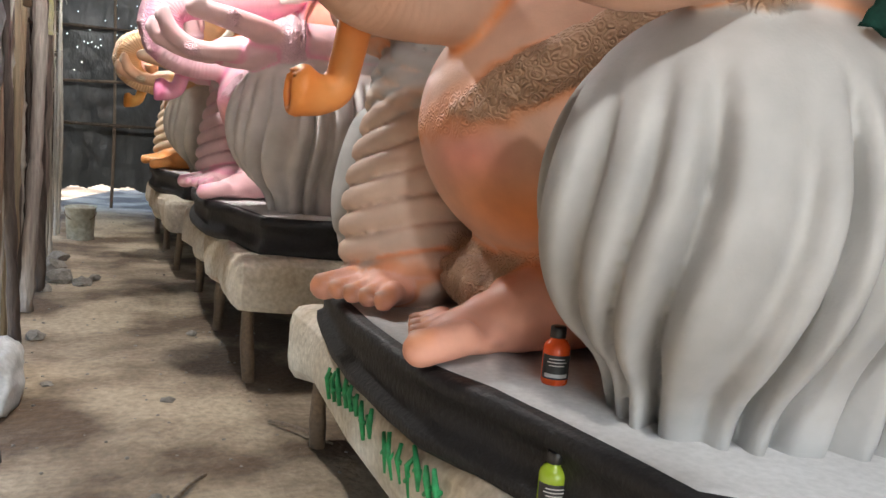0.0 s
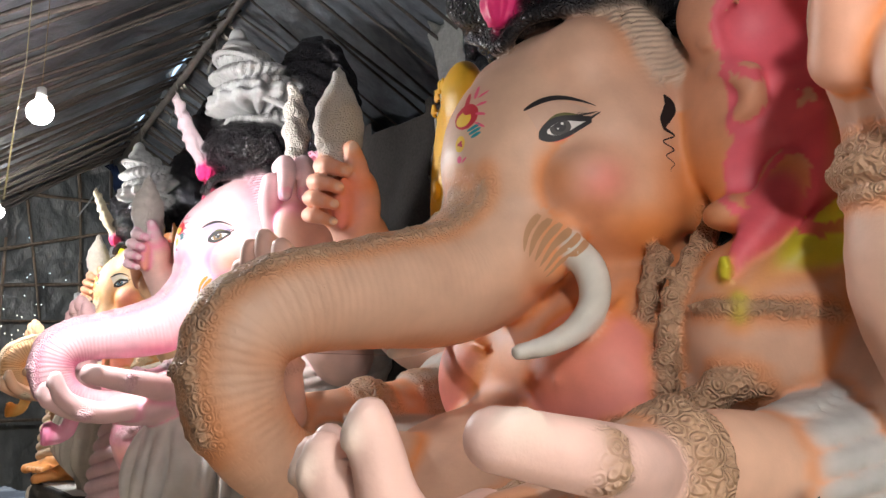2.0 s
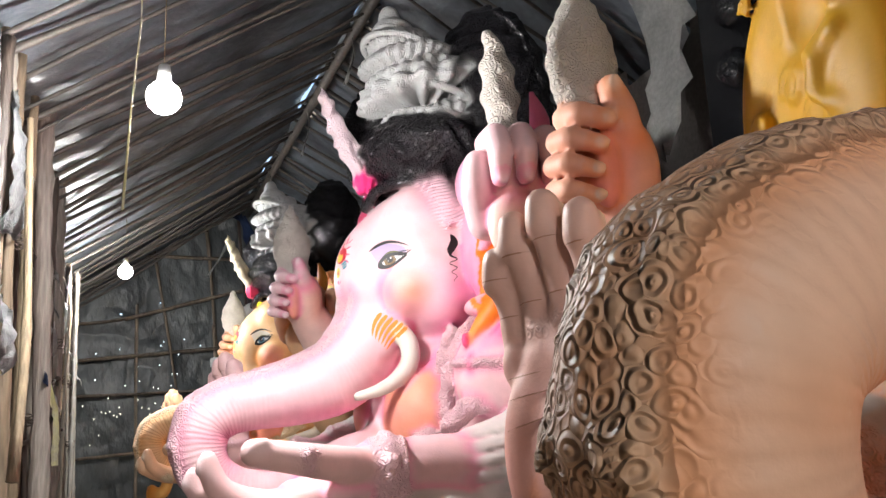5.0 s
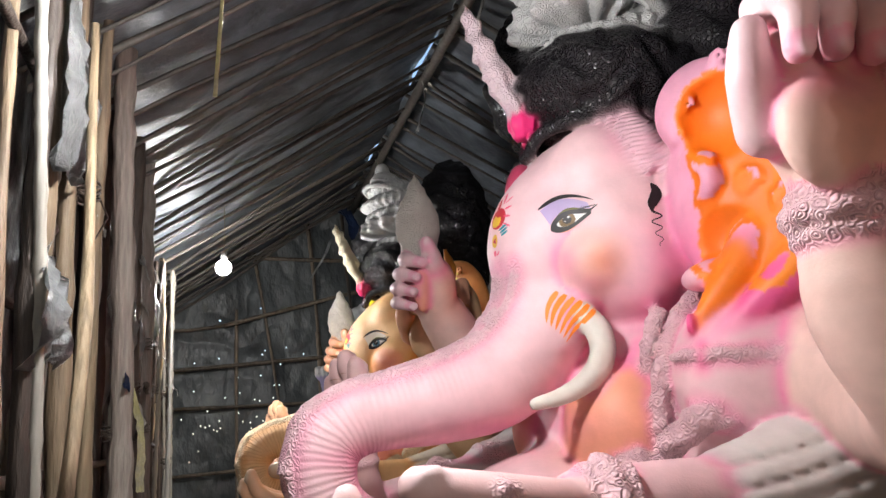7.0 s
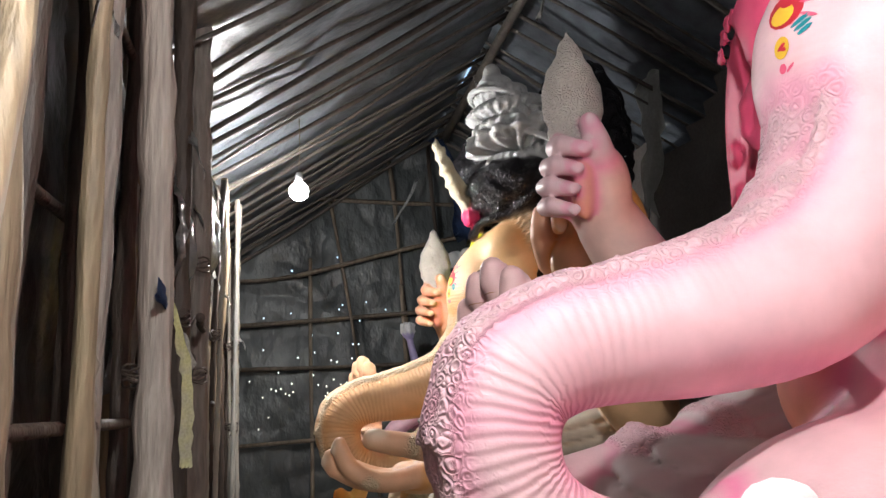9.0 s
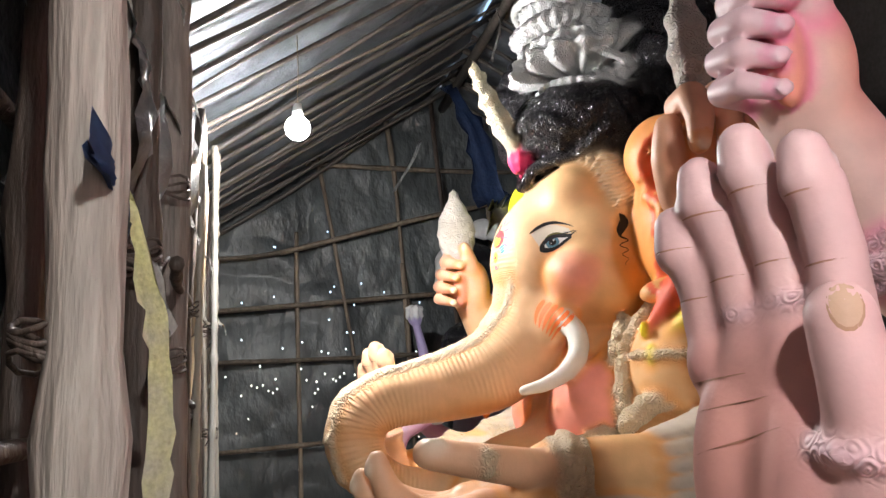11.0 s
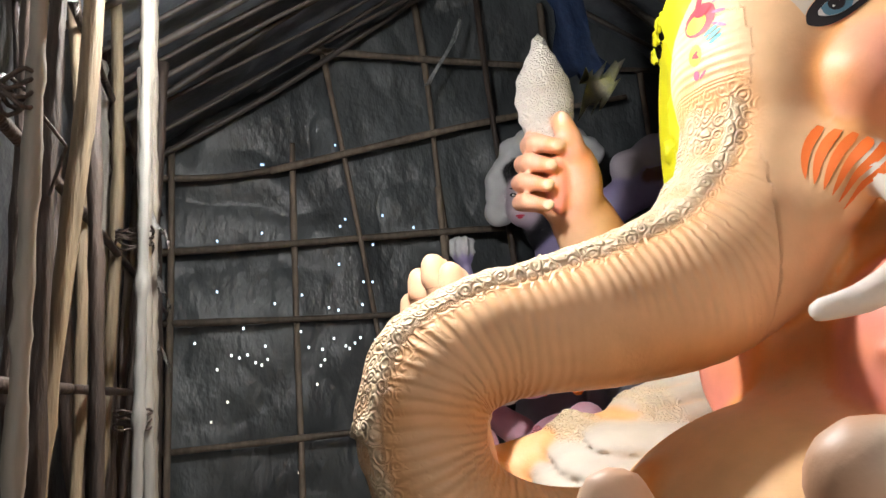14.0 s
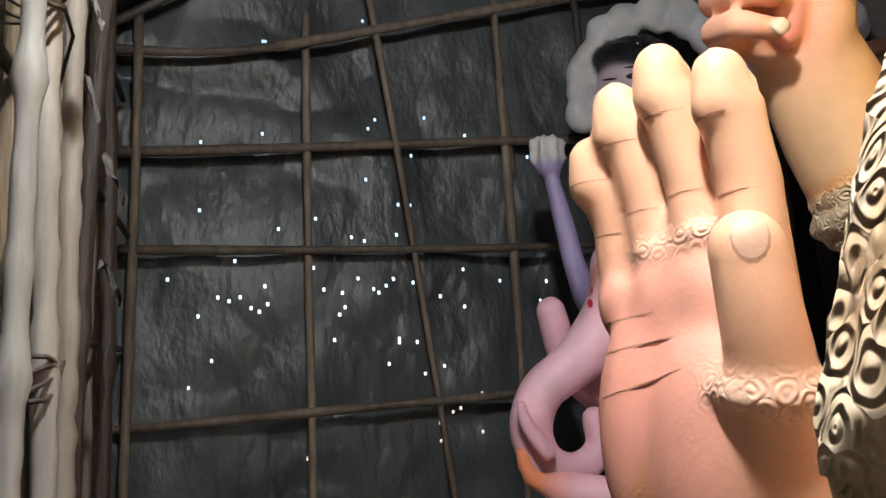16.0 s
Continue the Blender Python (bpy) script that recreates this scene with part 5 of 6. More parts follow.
GREEN_CLOTH = material("dark_green_cloth", (0.005, 0.075, 0.052), rough=0.75, spread=0.4, scale=12, fine=120, bump=0.4)
YELLOW_CLOTH = material("yellow_net_ribbon", (0.72, 0.70, 0.30), rough=0.8, spread=0.3, scale=14, fine=160, bump=0.6, second=(0.55, 0.52, 0.42))
RAG = material("dirty_white_rag", (0.55, 0.53, 0.50), rough=0.8, spread=0.4, scale=16, fine=90, bump=0.6)
SILVER = material("grey_silver_sheet", (0.42, 0.44, 0.45), rough=0.35, spread=0.4, scale=5, fine=22, bump=0.8, depth=0.02)


def hanging(name, rows, mat, label, category, seed, thick=.004, ragged=.02, kind="", group=""):
    """A hanging cloth: rows of (centre, half width vector), creased, with ragged edges and some thickness."""
    r = random.Random(seed)
    bm = bmesh.new()
    grid = []
    m = 9
    for i, (c, w) in enumerate(rows):
        c, w = Vector(c), Vector(w)
        line = []
        for k in range(m):
            s = -1 + 2 * k / (m - 1)
            edge = r.uniform(-ragged, ragged) if k in (0, m - 1) or i in (0, len(rows) - 1) else 0
            n = w.cross(Vector((0, 0, 1))).normalized() * .35 * w.length * noise.noise((s * 2 + seed, i * .6, seed))
            line.append(bm.verts.new(c + w * s + n + Vector((0, 0, edge)) + w.normalized() * edge))
        grid.append(line)
    for a, b in zip(grid, grid[1:]):
        for k in range(m - 1):
            bm.faces.new((a[k], a[k + 1], b[k + 1], b[k]))
    bmesh.ops.solidify(bm, geom=bm.faces[:], thickness=thick)
    return tagged(finish(name, bm, mat), label, category, group, kind)


def spread_rows(a, b, w0, w1, n, sway=.0):
    a, b, w0, w1 = (Vector(x) for x in (a, b, w0, w1))
    return [(a.lerp(b, i / (n - 1)) + Vector((sway * math.sin(5 * i / n), sway * math.cos(7 * i / n), 0)), w0.lerp(w1, i / (n - 1))) for i in range(n)]


sheet("back_cloth", (2.85, 3.4, .7), (0, 8.4, 0), (0, 0, 3.35), 90, 36, GREY_CLOTH, .12, "grey-brown cloth hung behind the statues", lambda u, v: v < .86 + .1 * noise.noise((u * 11, 0, 4)), 31)
for y, z0, z1, seed in ((5.02, 2.95, 4.0, 3), (9.25, 3.05, 4.1, 5)):
    hanging("cloth_strip", spread_rows((2.68, y, z1), (2.70, y + .03, z0), (0, .20, 0), (0, .09, 0), 12, .03), WHITE_CLOTH, "torn dusty white cloth strip hanging on grey cloth", "cloth", seed, .01, .05, group="white cloth strips")
bm = bmesh.new()
for k in range(26):
    a, b = rnd.uniform(0, .55), rnd.uniform(0, 1.5)
    bmesh.ops.create_icosphere(bm, subdivisions=2, radius=1, matrix=Matrix.Translation((2.58, 4.0 + a, 2.3 + b)) @ Matrix.Diagonal((.06, rnd.uniform(.05, .12), rnd.uniform(.06, .16), 1)))
vs = box(bm, (2.58, 3.95, .8), (2.66, 4.62, 3.95))
tagged(finish("carved_panel", bm, BLACK_GLOSS), "glossy black carved plaster panel with lumpy relief", "panel")

# ---- far corner: small pink statue and a lilac seated figure ----
SMALL = [ell((1.62, 11.0, 1.35), (.24, .28, .34), "skin"), ell((1.48, 11.0, 1.98), (.18, .18, .22), "skin", .03), ell((1.42, 10.93, 2.08), (.11, .09, .11), "skin", .04), ell((1.42, 11.07, 2.08), (.11, .09, .11), "skin", .04),
         ell((1.40, 10.88, 1.90), (.08, .07, .08), "cheek", .04),
         chain([(1.42, 11.0, 2.0, .13), (1.32, 11.0, 1.88, .10), (1.20, 11.0, 1.77, .075), (1.09, 11.0, 1.69, .068), (1.05, 11.0, 1.58, .066), (1.09, 11.0, 1.48, .06), (1.19, 11.0, 1.45, .052), (1.27, 11.0, 1.51, .045), (1.26, 11.0, 1.60, .04)], "trunk", .03, 4),
         chain([(1.37, 10.87, 1.87, .035), (1.34, 10.84, 1.78, .03), (1.28, 10.83, 1.76, .026)], "tusk", .01, 3), ell((1.56, 11.0, 2.26), (.17, .18, .16), "hair", .02, warp=rough_lumps(.01, 60)),
         ell((1.62, 10.78, 1.98), (.04, .12, .22), "ear", .02), ell((1.62, 11.22, 1.98), (.04, .12, .22), "ear", .02),
         chain([(1.62, 10.72, 1.65, .09), (1.5, 10.62, 1.45, .08), (1.25, 10.75, 1.40, .06), (1.08, 10.86, 1.42, .05)], "skin", .03, 3), chain([(1.08, 10.86, 1.42, .035), (1.0, 10.87, 1.45, .026), (.97, 10.87, 1.52, .02)], "accent", .012, 2),
         chain([(1.06, 10.9, 1.52, .03), (1.0, 10.9, 1.60, .022), (.985, 10.9, 1.66, .016)], "skin", .012, 2), chain([(1.42, 10.78, 1.62, .03), (1.36, 10.8, 1.5, .03), (1.38, 10.8, 1.3, .03)], "orn", .015, 3),
         chain([(1.5, 11.25, 1.6, .08), (1.3, 11.25, 1.75, .06), (1.22, 11.22, 1.95, .05)], "skin", .03, 3), ell((1.62, 11.0, 1.05), (.45, .42, .22), "cloth", .06, warp=pleats(1.7, 1.3, .08, .02))]
SV, SQ = mesh_solids(SMALL, .014, .85)
SMALL_PINK = dict(PINK, skin=(.86, .50, .60), trunk=(.86, .53, .63), accent=(.85, .30, .15), hair=(.01, .01, .012), orn=(.78, .30, .38))
SMALL_SPOTS = [((1.36, 10.9, 1.9), (.06, .1, .06), "blush", .7)]
FX, FY, FZ = 1.79, 11.56, 2.85


def beside(a, z, back=0.0):
    """A place beside the lilac face: across the camera's late view, up, and behind."""
    return (FX + .92 * a + .38 * back, FY - .38 * a + .92 * back, FZ + z)


FIGURE = [ell((FX, FY, FZ), (.115, .115, .165), "face"), ell(beside(-.03, -.07, -.04), (.085, .085, .09), "face", .03), ell(beside(-.045, -.03, -.115), (.022, .022, .045), "face", .02),
          ell(beside(.05, .15, .05), (.18, .17, .11), "hair", .02, warp=rough_lumps(.006, 60)), ell(beside(.12, -.06, .09), (.17, .16, .27), "hair", .02),
          ell((2.08, 11.55, 2.30), (.30, .32, .42), "skin", .05), ell((2.05, 11.48, 1.55), (.42, .38, .75), "cloth", .08, warp=pleats(1.9, 2.0, .12, .03)),
          chain([beside(.25, -.25, .1) + (.11,), beside(.55, -.02, .02) + (.11,), beside(.85, .05, .02) + (.11,)], "skin", .04, 3), chain([beside(.66, .05, -.10) + (.035,), beside(.8, .07, -.10) + (.035,), beside(.98, .10, -.08) + (.035,)], "belt", .008, 2, warp=rough_lumps(.006, 80)),
          chain([(1.85, 11.42, 2.3, .09), (1.55, 11.38, 2.0, .06), (1.435, 11.3, 2.06, .042), (1.385, 11.3, 2.26, .036), (1.345, 11.3, 2.43, .028)], "skin", .02, 3),
          ell((1.335, 11.3, 2.47), (.05, .05, .03), "skin", .015), ell((1.33, 11.3, 2.53), (.06, .06, .06), "petal", .02, warp=flutes(1.33, 11.3, 7, .014))]
for a, z, r in ((-.165, -.05, .085), (-.18, .03, .06), (-.155, .12, .085), (-.12, .21, .06), (-.07, .285, .085), (.03, .34, .08), (.15, .36, .09), (.27, .33, .09), (.36, .25, .09)):
    FIGURE.append(ell(beside(a, z, .04), (r, .05, r), "petal", .012, warp=rough_lumps(.008, 40)))
for a, z, r in ((.58, .12, .12), (.72, .19, .13), (.86, .24, .12), (.66, .03, .09)):
    FIGURE.append(ell(beside(a, z, .0), (r, .09, r * .9), "mauve", .02, warp=rough_lumps(.008, 30)))
FV, FQ = mesh_solids(FIGURE, .014, .85)
LILAC = dict(PINK, skin=(.34, .29, .50), face=(.62, .50, .58), petal=(.55, .55, .56), mauve=(.42, .37, .42), hair=(.012, .012, .015), belt=(.16, .07, .05), cloth=(.45, .42, .50), accent=(.28, .22, .48), spray=.35)
FACE_SPOTS = [(beside(-.08, .06, -.06), (.05, .05, .08), "skin", .6)]


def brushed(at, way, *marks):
    """Brush marks projected onto a head along lines of sight from the camera."""
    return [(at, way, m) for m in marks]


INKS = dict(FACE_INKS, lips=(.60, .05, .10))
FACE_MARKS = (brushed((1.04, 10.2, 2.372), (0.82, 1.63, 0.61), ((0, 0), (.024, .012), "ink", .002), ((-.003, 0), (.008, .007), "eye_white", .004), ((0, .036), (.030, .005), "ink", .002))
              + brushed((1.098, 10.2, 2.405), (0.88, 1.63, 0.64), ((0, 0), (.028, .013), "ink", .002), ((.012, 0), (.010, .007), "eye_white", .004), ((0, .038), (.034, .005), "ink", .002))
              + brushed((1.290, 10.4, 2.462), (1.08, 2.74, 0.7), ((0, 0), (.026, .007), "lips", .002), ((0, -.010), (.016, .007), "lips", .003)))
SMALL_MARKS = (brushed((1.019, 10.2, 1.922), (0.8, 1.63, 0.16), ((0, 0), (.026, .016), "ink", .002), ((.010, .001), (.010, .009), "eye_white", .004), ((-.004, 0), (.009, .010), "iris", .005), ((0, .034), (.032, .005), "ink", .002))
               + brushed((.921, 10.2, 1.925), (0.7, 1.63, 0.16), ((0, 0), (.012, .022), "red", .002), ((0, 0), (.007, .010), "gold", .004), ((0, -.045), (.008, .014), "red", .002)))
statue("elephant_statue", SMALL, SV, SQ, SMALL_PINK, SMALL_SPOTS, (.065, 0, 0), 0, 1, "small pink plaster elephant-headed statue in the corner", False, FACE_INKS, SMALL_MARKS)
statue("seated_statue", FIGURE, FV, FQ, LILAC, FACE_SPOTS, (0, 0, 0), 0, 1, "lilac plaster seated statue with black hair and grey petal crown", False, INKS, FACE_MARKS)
bench(.25, 10.75, -.45, 1.05, .70)
bm = bmesh.new()
box(bm, (1.12, 10.25, .69), (2.5, 11.86, .865))
bmesh.ops.bevel(bm, geom=bm.edges[:], offset=.015, segments=2, affect="EDGES")
tagged(finish("plinth", bm, PLINTH_BLACK, smooth=False), "black plaster plinth under the corner statues", "plinth", "plinths")


# ---- bottles, tin, bucket, rubble ----
def lathe(bm, prof, sides=24, at=(0, 0, 0)):
    x, y, z0 = at
    rings = [[bm.verts.new((x + r * math.cos(2 * math.pi * k / sides), y + r * math.sin(2 * math.pi * k / sides), z0 + z)) for k in range(sides)] for r, z in prof]
    for a, b in zip(rings, rings[1:]):
        for k in range(sides):
            bm.faces.new((a[k], a[(k + 1) % sides], b[(k + 1) % sides], b[k]))
    bm.faces.new(rings[0][::-1])
    bm.faces.new(rings[-1])


def bottle(place, colour, label, scale=1.0, turn=0):
    e = new("paint_bottle")
    e.location, e.scale, e.rotation_euler = place, (scale,) * 3, (0, 0, radians(turn))
    body = material("bottle_plastic", colour, rough=.25, spread=.12, scale=20, bump=.05)
    bm = bmesh.new()
    lathe(bm, [(.0265, 0), (.029, .004), (.029, .075), (.028, .083), (.022, .092), (.015, .097), (.014, .103)])
    part("body", bm, body, e)
    bm = bmesh.new()
    lathe(bm, [(.0165, .100), (.017, .102), (.017, .121), (.0155, .124)], 28)
    part("cap", bm, bpy.data.materials.get("black_cap") or material("black_cap", (.015, .015, .016), rough=.4, spread=.2), e, "black screw cap")
    bm = bmesh.new()
    m = 14
    rows = [[bm.verts.new((.0296 * math.sin(-1.25 + 2.5 * k / m), -.0296 * math.cos(-1.25 + 2.5 * k / m), z)) for k in range(m + 1)] for z in (.014, .030, .066)]
    for a, b in zip(rows, rows[1:]):
        for k in range(m):
            bm.faces.new((a[k], a[k + 1], b[k + 1], b[k]))
    lab = part("paper_label", bm, bpy.data.materials.get("dark_label") or material("dark_label", (.03, .03, .03), rough=.5, spread=.3), e, "dark printed label")
    for z, w, h in ((.058, .6, .0022), (.051, .75, .0022), (.044, .55, .0022), (.022, .9, .008)):
        bm = bmesh.new()
        row = [[bm.verts.new((.0301 * math.sin(-w + 2 * w * k / 8), -.0301 * math.cos(-w + 2 * w * k / 8), zz)) for k in range(9)] for zz in (z - h / 2, z + h / 2)]
        for k in range(8):
            bm.faces.new((row[0][k], row[0][k + 1], row[1][k + 1], row[1][k]))
        part("print_bar", bm, PLINTH_TOP, lab)
    return tagged(e, label, "bottle", "paint bottles")


S1X, S1Y = .12, 2.65
bottle((1.25, 2.21, .742), (.80, .10, .02), "orange plastic paint bottle with black cap on the plinth", 1.05, -25)
bottle((1.13, 1.98, .553), (.32, .45, .03), "green plastic paint bottle with black cap on the bench", 1.05, -25)
bm = bmesh.new()
lathe(bm, [(.034, 0), (.036, .003), (.036, .05), (.037, .053), (.033, .052), (.033, .012)], 28, (1.20, 1.95, .553))
tagged(finish("tin_can", bm, material("tin_metal", (.55, .55, .56), rough=.3, metal=1.0, spread=.2, scale=20)), "small open tin can on the bench", "can")
e = new("paint_bucket")
e.location = (.205, 9.43, 0)
bm = bmesh.new()
lathe(bm, [(.115, 0), (.12, .005), (.138, .30), (.146, .302), (.146, .325), (.138, .328), (.134, .32), (.116, .02)], 30)
part("pail", bm, material("stained_bucket_plastic", (.48, .49, .44), rough=.6, spread=.35, scale=7, fine=30, second=(.30, .29, .22)), e, "grey-white stained plastic pail")
bm = bmesh.new()
tube(bm, [(.145 * math.cos(a), .145 * math.sin(a) * .25 - .13, .30 - .12 * math.sin(a)) for a in [math.pi * k / 12 for k in range(13)]], [.004] * 13, 6)
part("handle", bm, LEG_WOOD, e, "thin wire handle")
tagged(e, "stained grey-white plastic bucket on the earth floor", "bucket")
STONE = material("grey_rubble", (.30, .27, .23), rough=.9, spread=.4, scale=14, fine=60, bump=.7)


def stone(place, size, seed):
    r = random.Random(seed)
    bm = bmesh.new()
    bmesh.ops.create_icosphere(bm, subdivisions=2, radius=1)
    for v in bm.verts:
        v.co *= 1 + .45 * noise.noise(v.co * 1.4 + Vector((seed, 0, 0)))
        v.co = Vector((v.co.x * size, v.co.y * size * r.uniform(.95, 1.05), max(v.co.z, -.5) * size * .6)) + Vector(place)
    return tagged(finish("stone", bm, STONE, smooth=False), "grey broken lump of plaster on the floor", "stone", "rubble")


for k, (x, y, r) in enumerate(((.10, 7.25, .11), (.24, 7.1, .07), (-.02, 7.7, .13), (.0, 6.9, .06), (.05, 8.2, .08), (.33, 7.35, .04), (.02, 5.6, .05), (.12, 4.7, .03), (.5, 3.4, .025), (.3, 2.9, .02), (.62, 4.4, .03), (.85, 5.6, .03))):
    stone((x, y, r * .28), r, k)
bm = bmesh.new()
r5 = random.Random(5)
for k in range(320):
    x, y, q = r5.uniform(-.1, 1.4), r5.uniform(1.4, 11), r5.uniform(.003, .010)
    bmesh.ops.create_icosphere(bm, subdivisions=1, radius=q, matrix=Matrix.Translation((x, y, q * .3 + .02 * noise.noise((x * 1.1, y * 1.1, 0)))) @ Matrix.Diagonal((1, r5.uniform(.6, 1.4), .6, 1)))
tagged(finish("grit", bm, STONE), "scattered plaster crumbs and grit on the earth floor", "grit", kind="stuff")
for k, (a, b) in enumerate((((.55, 3.35, .015), (.68, 3.55, .02)), ((.15, 3.3, .012), (.32, 3.25, .012)), ((-.02, 2.6, .015), (.25, 2.75, .015)), ((1.0, 4.05, .02), (1.2, 3.75, .02)))):
    tagged(rafter(a, b, .008, "twig", PALE_POLE, .006), "short dry stick lying on the floor", "twig", "floor twigs")

# green scrawl on the bench's front: strokes that cannot be read
GREEN_INK = material("green_marker", (.03, .36, .12), rough=.6, spread=.3, scale=30)
r6 = random.Random(11)
scrawl = tagged(new("green_scrawl"), "green brushed scrawl on white bench cloth", "marking")
for y0, y1 in ((2.25, 2.68), (2.75, 3.2)):
    y = y0
    while y < y1:
        z = .44 + .02 * math.sin(9 * y)
        bm = bmesh.new()
        tube(bm, [(1.012, y, z + r6.uniform(-.05, .0)), (1.006, y + r6.uniform(.0, .03), z + .03), (1.012, y + r6.uniform(-.01, .05), z + r6.uniform(.05, .08))], [.007, .009, .006], 6)
        part("stroke", bm, GREEN_INK, scrawl)
        bm = bmesh.new()
        tube(bm, [(1.012, y, z + r6.uniform(.0, .05)), (1.008, y + .03, z + r6.uniform(-.02, .05))], [.007, .006], 6)
        part("stroke", bm, GREEN_INK, scrawl)
        y += r6.uniform(.05, .075)

# ---- cloth bow on the near statue's hip ----
bow = tagged(new("cloth_bow"), "dark green cloth bow tied over the draped hip", "bow")
for name, rows, seed in (
        ("loop", spread_rows((1.60, 1.675, 1.50), (1.535, 1.685, 1.580), (.012, -.006, .012), (.036, -.012, .020), 7, .004), 2),
        ("loop", spread_rows((1.60, 1.675, 1.50), (1.475, 1.695, 1.535), (.004, -.004, .014), (.012, -.008, .032), 7, .004), 3),
        ("loop", spread_rows((1.60, 1.672, 1.50), (1.685, 1.665, 1.525), (.006, -.004, .014), (.012, -.008, .030), 7, .004), 5),
        ("tail", spread_rows((1.60, 1.670, 1.49), (1.595, 1.660, 1.350), (.016, -.006, .004), (.034, -.010, .012), 9, .006), 4),
        ("tail", spread_rows((1.625, 1.668, 1.49), (1.76, 1.640, 1.22), (.020, -.008, .008), (.036, -.014, .010), 9, .006) + spread_rows((1.775, 1.635, 1.19), (1.86, 1.61, 1.0), (.036, -.014, .010), (.040, -.015, .004), 6, .006), 6)):
    hanging(name, rows, GREEN_CLOTH, "", "", seed, .008, .005).parent = bow
bm = bmesh.new()
bmesh.ops.create_icosphere(bm, subdivisions=3, radius=.026, matrix=Matrix.Translation((1.60, 1.665, 1.50)))
for v in bm.verts:
    v.co += (v.co - Vector((1.60, 1.665, 1.50))).normalized() * .010 * noise.noise(v.co * 34)
part("knot", bm, GREEN_CLOTH, bow)

# ---- rags, ribbons, strings and plastic along the poles ----
hanging("yellow_ribbon", spread_rows((.0, 6.40, 2.11), (.035, 6.44, 1.98), (.006, .005, .0), (.014, .007, .0), 6, .003) + spread_rows((.037, 6.445, 1.965), (.045, 6.47, 1.70), (.014, .007, 0), (.015, .007, 0), 12, .004), YELLOW_CLOTH,
        "faded yellow net ribbon hanging from a pole", "ribbon", 8, .003, .004)
hanging("fringe_rag", spread_rows((.01, 6.44, 2.06), (.05, 6.54, 1.95), (.004, .005, .004), (.007, .007, .006), 7, .004), RAG, "frayed pale rag end tied to a pole", "rag", 9, .003, .006, group="tied rags")
hanging("blue_rag", spread_rows((.0, 6.18, 2.10), (.02, 6.36, 2.06), (.0, .01, .025), (.0, .015, .02), 5, .006), BLUE_CLOTH, "blue rag knotted round a pole", "rag", 12, .004, .01, group="tied rags")
hanging("blue_cloth", spread_rows((1.50, 10.6, 4.0), (1.78, 10.5, 3.12), (.06, .02, .0), (.13, .03, .0), 12, .03), BLUE_CLOTH, "dark blue cloth hanging from the ridge", "cloth", 14, .006, .03)
hanging("frayed_end", spread_rows((1.78, 10.47, 3.16), (1.74, 10.47, 2.98), (.10, .0, .03), (.06, 0, .03), 5, .01), YELLOW_CLOTH, "frayed yellowish cloth end", "rag", 15, .004, .04, group="tied rags")
hanging("torn_strip", spread_rows((1.49, 11.6, 3.95), (1.28, 11.6, 3.52), (.02, 0, .01), (.012, 0, .0), 9, .015), SILVER, "shiny torn plastic strip on the far wall", "plastic strip", 16, .003, .01)
for k, (x, y, z, s) in enumerate(((-.05, 8.12, 2.72, .05), (-.05, 8.12, 2.60, .05), (-.05, 8.12, 2.45, .04), (-.05, 8.12, 2.86, .05), (-.02, 8.45, 2.4, .03), (.0, 9.74, 2.3, .03), (-.08, 10.28, 2.34, .045), (-.07, 10.65, 2.24, .045), (-.07, 10.65, 2.0, .045),
                                  (-.05, 7.38, 2.55, .04), (-.02, 6.9, 2.65, .05), (-.09, 5.82, 2.62, .05))):
    hanging("tied_rag", spread_rows((x, y, z + s), (x + .05, y + .04, z - s * 1.3), (.0, s * .5, .01), (.0, s * .35, .0), 6, .006), RAG, "dirty white rag tied to a pole", "rag", 20 + k, .004, .02, group="tied rags")
for k, (y, z0, z1, w) in enumerate(((5.15, 3.1, 2.55, .13), (5.0, 2.32, 2.05, .10), (6.95, 2.65, 2.2, .10), (8.0, 3.0, 2.4, .09), (3.9, 2.0, 1.2, .16), (3.3, 2.9, 1.6, .2))):
    hanging("plastic_flap", spread_rows((-.06, y, z1), (-.04, y + .05, z0), (.02, w, .0), (.0, w * .8, 0), 12, .03), SILVER, "crumpled grey plastic sheet flap between poles", "plastic flap", 40 + k, .004, .03, group="plastic flaps")
for k, (y, z, r) in enumerate(((7.38, 1.95, .05), (7.39, 2.35, .05), (6.9, 2.1, .038), (8.45, 2.2, .022), (9.7, 2.25, .05), (9.72, 1.75, .05), (5.42, 2.55, .032), (6.3, 1.9, .045))):
    bm = bmesh.new()
    for j in range(4):
        tube(bm, [(-.04 + r * math.cos(a), y + r * math.sin(a), z + .012 * j + .01 * math.sin(2 * a + j)) for a in [2 * math.pi * q / 14 for q in range(15)]], [.0035] * 15, 5)
    tube(bm, [(-.04 + r, y, z), (.0, y + .12, z - .02 + .03 * (k % 3)), (-.06, y + .3, z - .05)], [.003] * 3, 5)
    tagged(finish("binding_wire", bm, DARK_POLE), "dark binding string wound round a pole", "string", "pole bindings")
bm = bmesh.new()
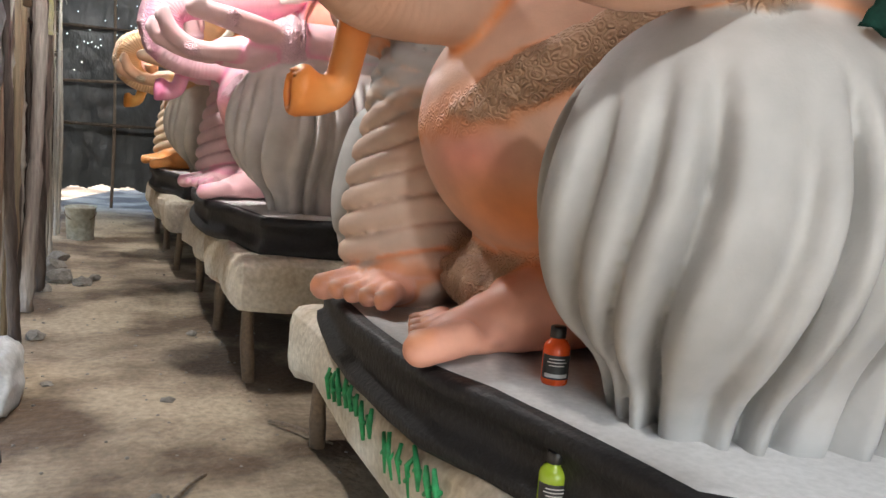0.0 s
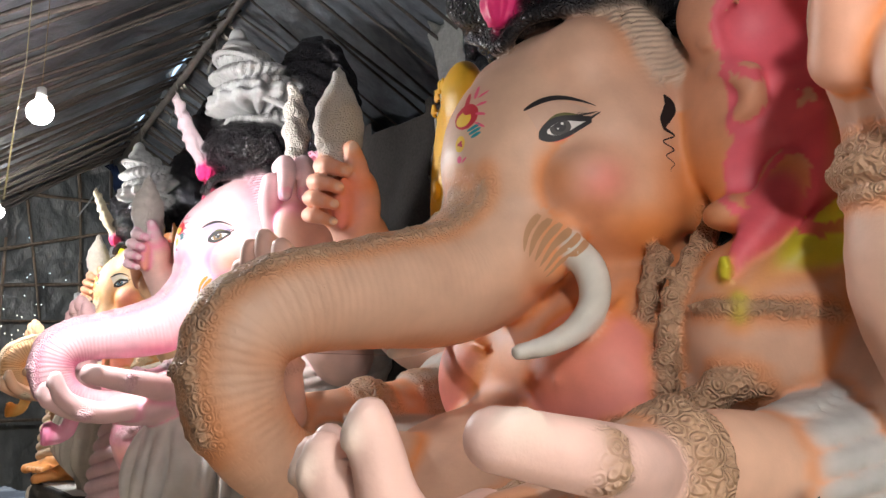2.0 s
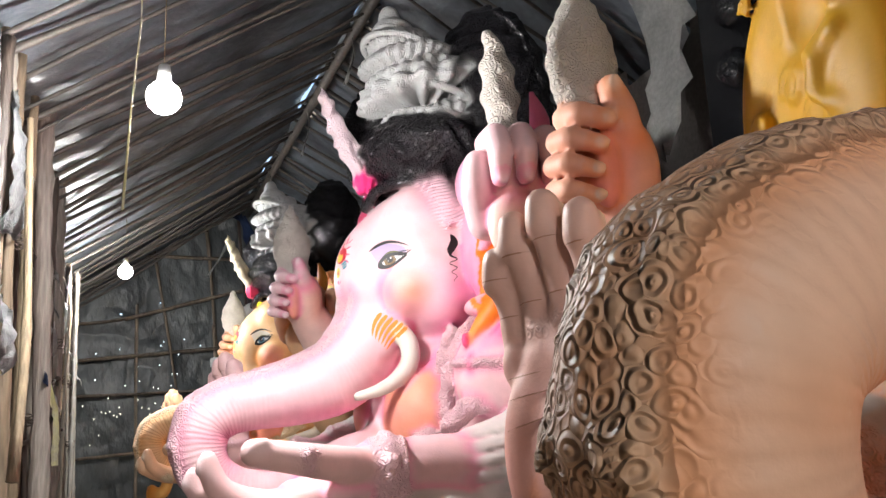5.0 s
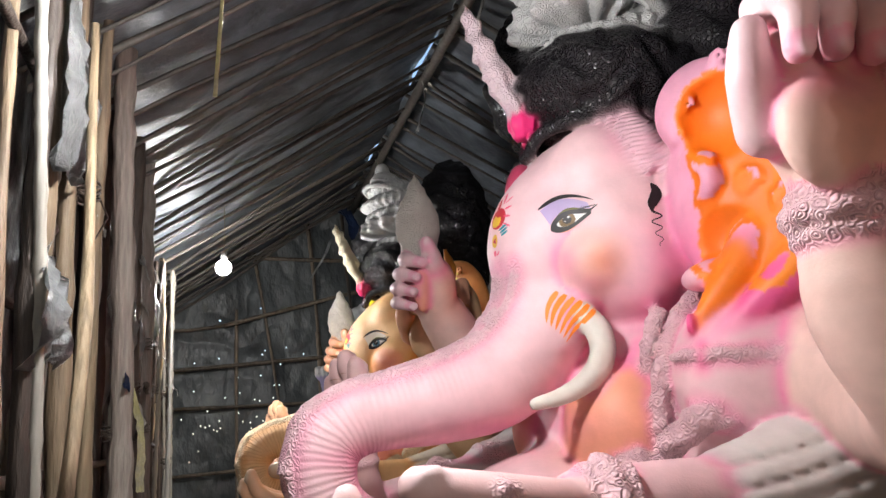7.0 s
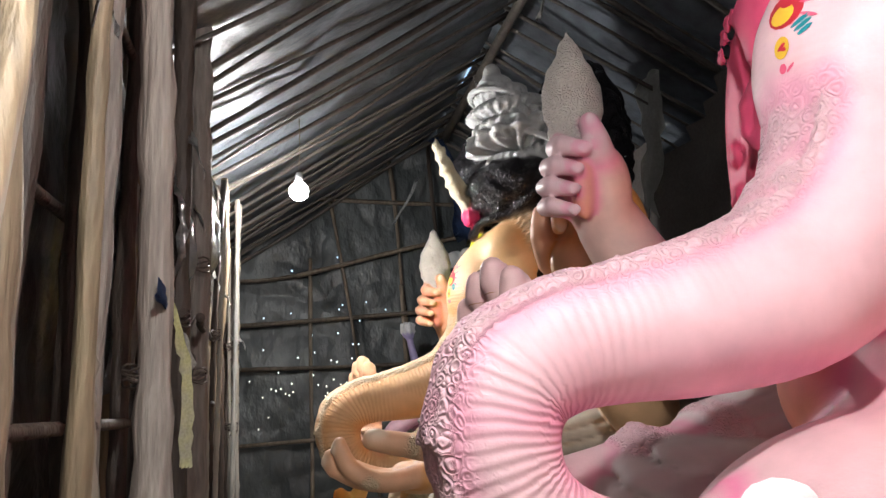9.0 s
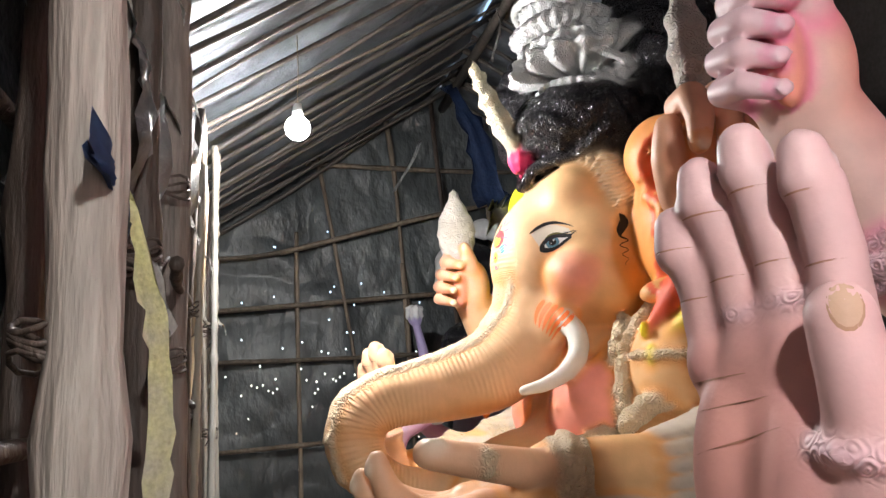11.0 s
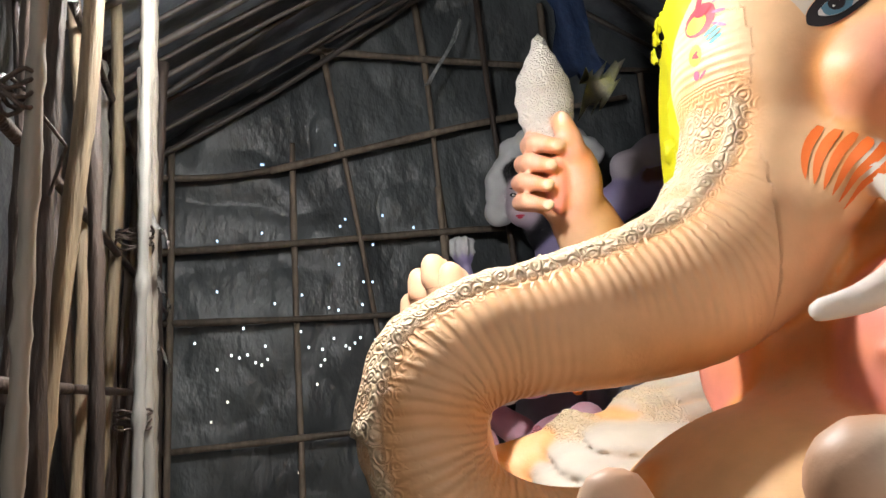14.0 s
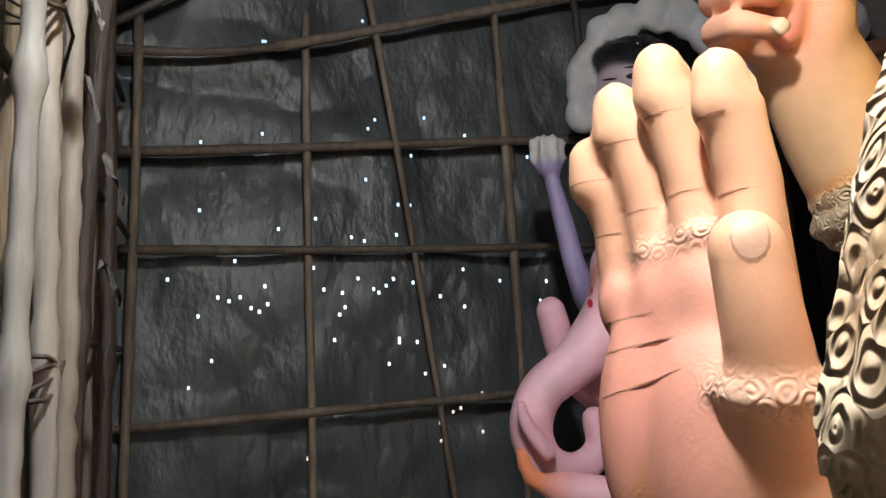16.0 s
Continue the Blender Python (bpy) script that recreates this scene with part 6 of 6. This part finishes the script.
tube(bm, [(.345, 4.4, 3.60), (.343, 4.4, 3.03), (.32, 4.4, 2.75), (.304, 4.4, 2.45)], [.0022, .0022, .003, .004], 5)
tagged(finish("hanging_thread", bm, YELLOW_CLOTH), "thin frayed yellow thread hanging from the roof", "thread")
for k, (y, z) in enumerate(((5.4, 4.25), (7.0, 4.2), (8.4, 4.15), (10.2, 4.2), (3.6, 4.2))):
    hanging("ridge_rag", spread_rows((RIDGE_X - .03, y, z + .2), (RIDGE_X - .05, y + .05, z - .15), (.02, .06, .0), (.0, .04, 0), 6, .02), RAG, "dirty rag tied round the ridge pole", "rag", 60 + k, .006, .03, group="tied rags")
tagged(rafter((1.66, 11.84, 4.38), (1.84, 11.84, 1.2), .02, "prop", DARK_POLE, .02), "dark upright prop stick under the ridge", "prop", "", "structure")

# ---- short cross branches and silvery sheet behind the poles ----
for a, b, r in (((.0, 7.15, 2.15), (.0, 7.56, 2.12), .018), ((.0, 7.6, 2.30), (-.06, 8.0, 2.29), .014), ((.0, 7.8, 1.88), (-.02, 8.1, 1.88), .012), ((.03, 6.68, 1.98), (-.03, 6.98, 1.90), .018)):
    tagged(rafter(a, b, r * .75, "cross_branch", DARK_POLE, .006), "short brown branch tied across the poles", "branch", "cross branches", "structure")
for k, (y, z0, z1, w) in enumerate(((7.35, 3.0, .9, .30), (7.85, 3.1, 1.0, .28), (8.35, 3.0, 1.3, .20), (6.72, 2.9, 1.9, .12))):
    hanging("plastic_sheet", spread_rows((-.17, y, z1), (-.15, y + .03, z0), (.02, w, .0), (.0, w * .9, 0), 22, .03), SILVER, "crumpled silvery plastic sheet behind the poles", "plastic sheet", 70 + k, .004, .04, group="plastic flaps")
# added white lump: stands in for a bright patch, read as daylight, by the poles
sack = bmesh.new()
bmesh.ops.create_icosphere(sack, subdivisions=4, radius=1)
for v in sack.verts:
    v.co *= 1 + .30 * noise.noise(v.co * 1.3) + .12 * noise.noise(v.co * 4)
    v.co = Vector((v.co.x * .10 - .06, v.co.y * .34 + 4.62, max(v.co.z, -.6) * .15 + .09))
tagged(finish("plastic_sack", sack, WHITE_CLOTH), "crumpled white lump added for a bright patch on the floor by poles", "sack")
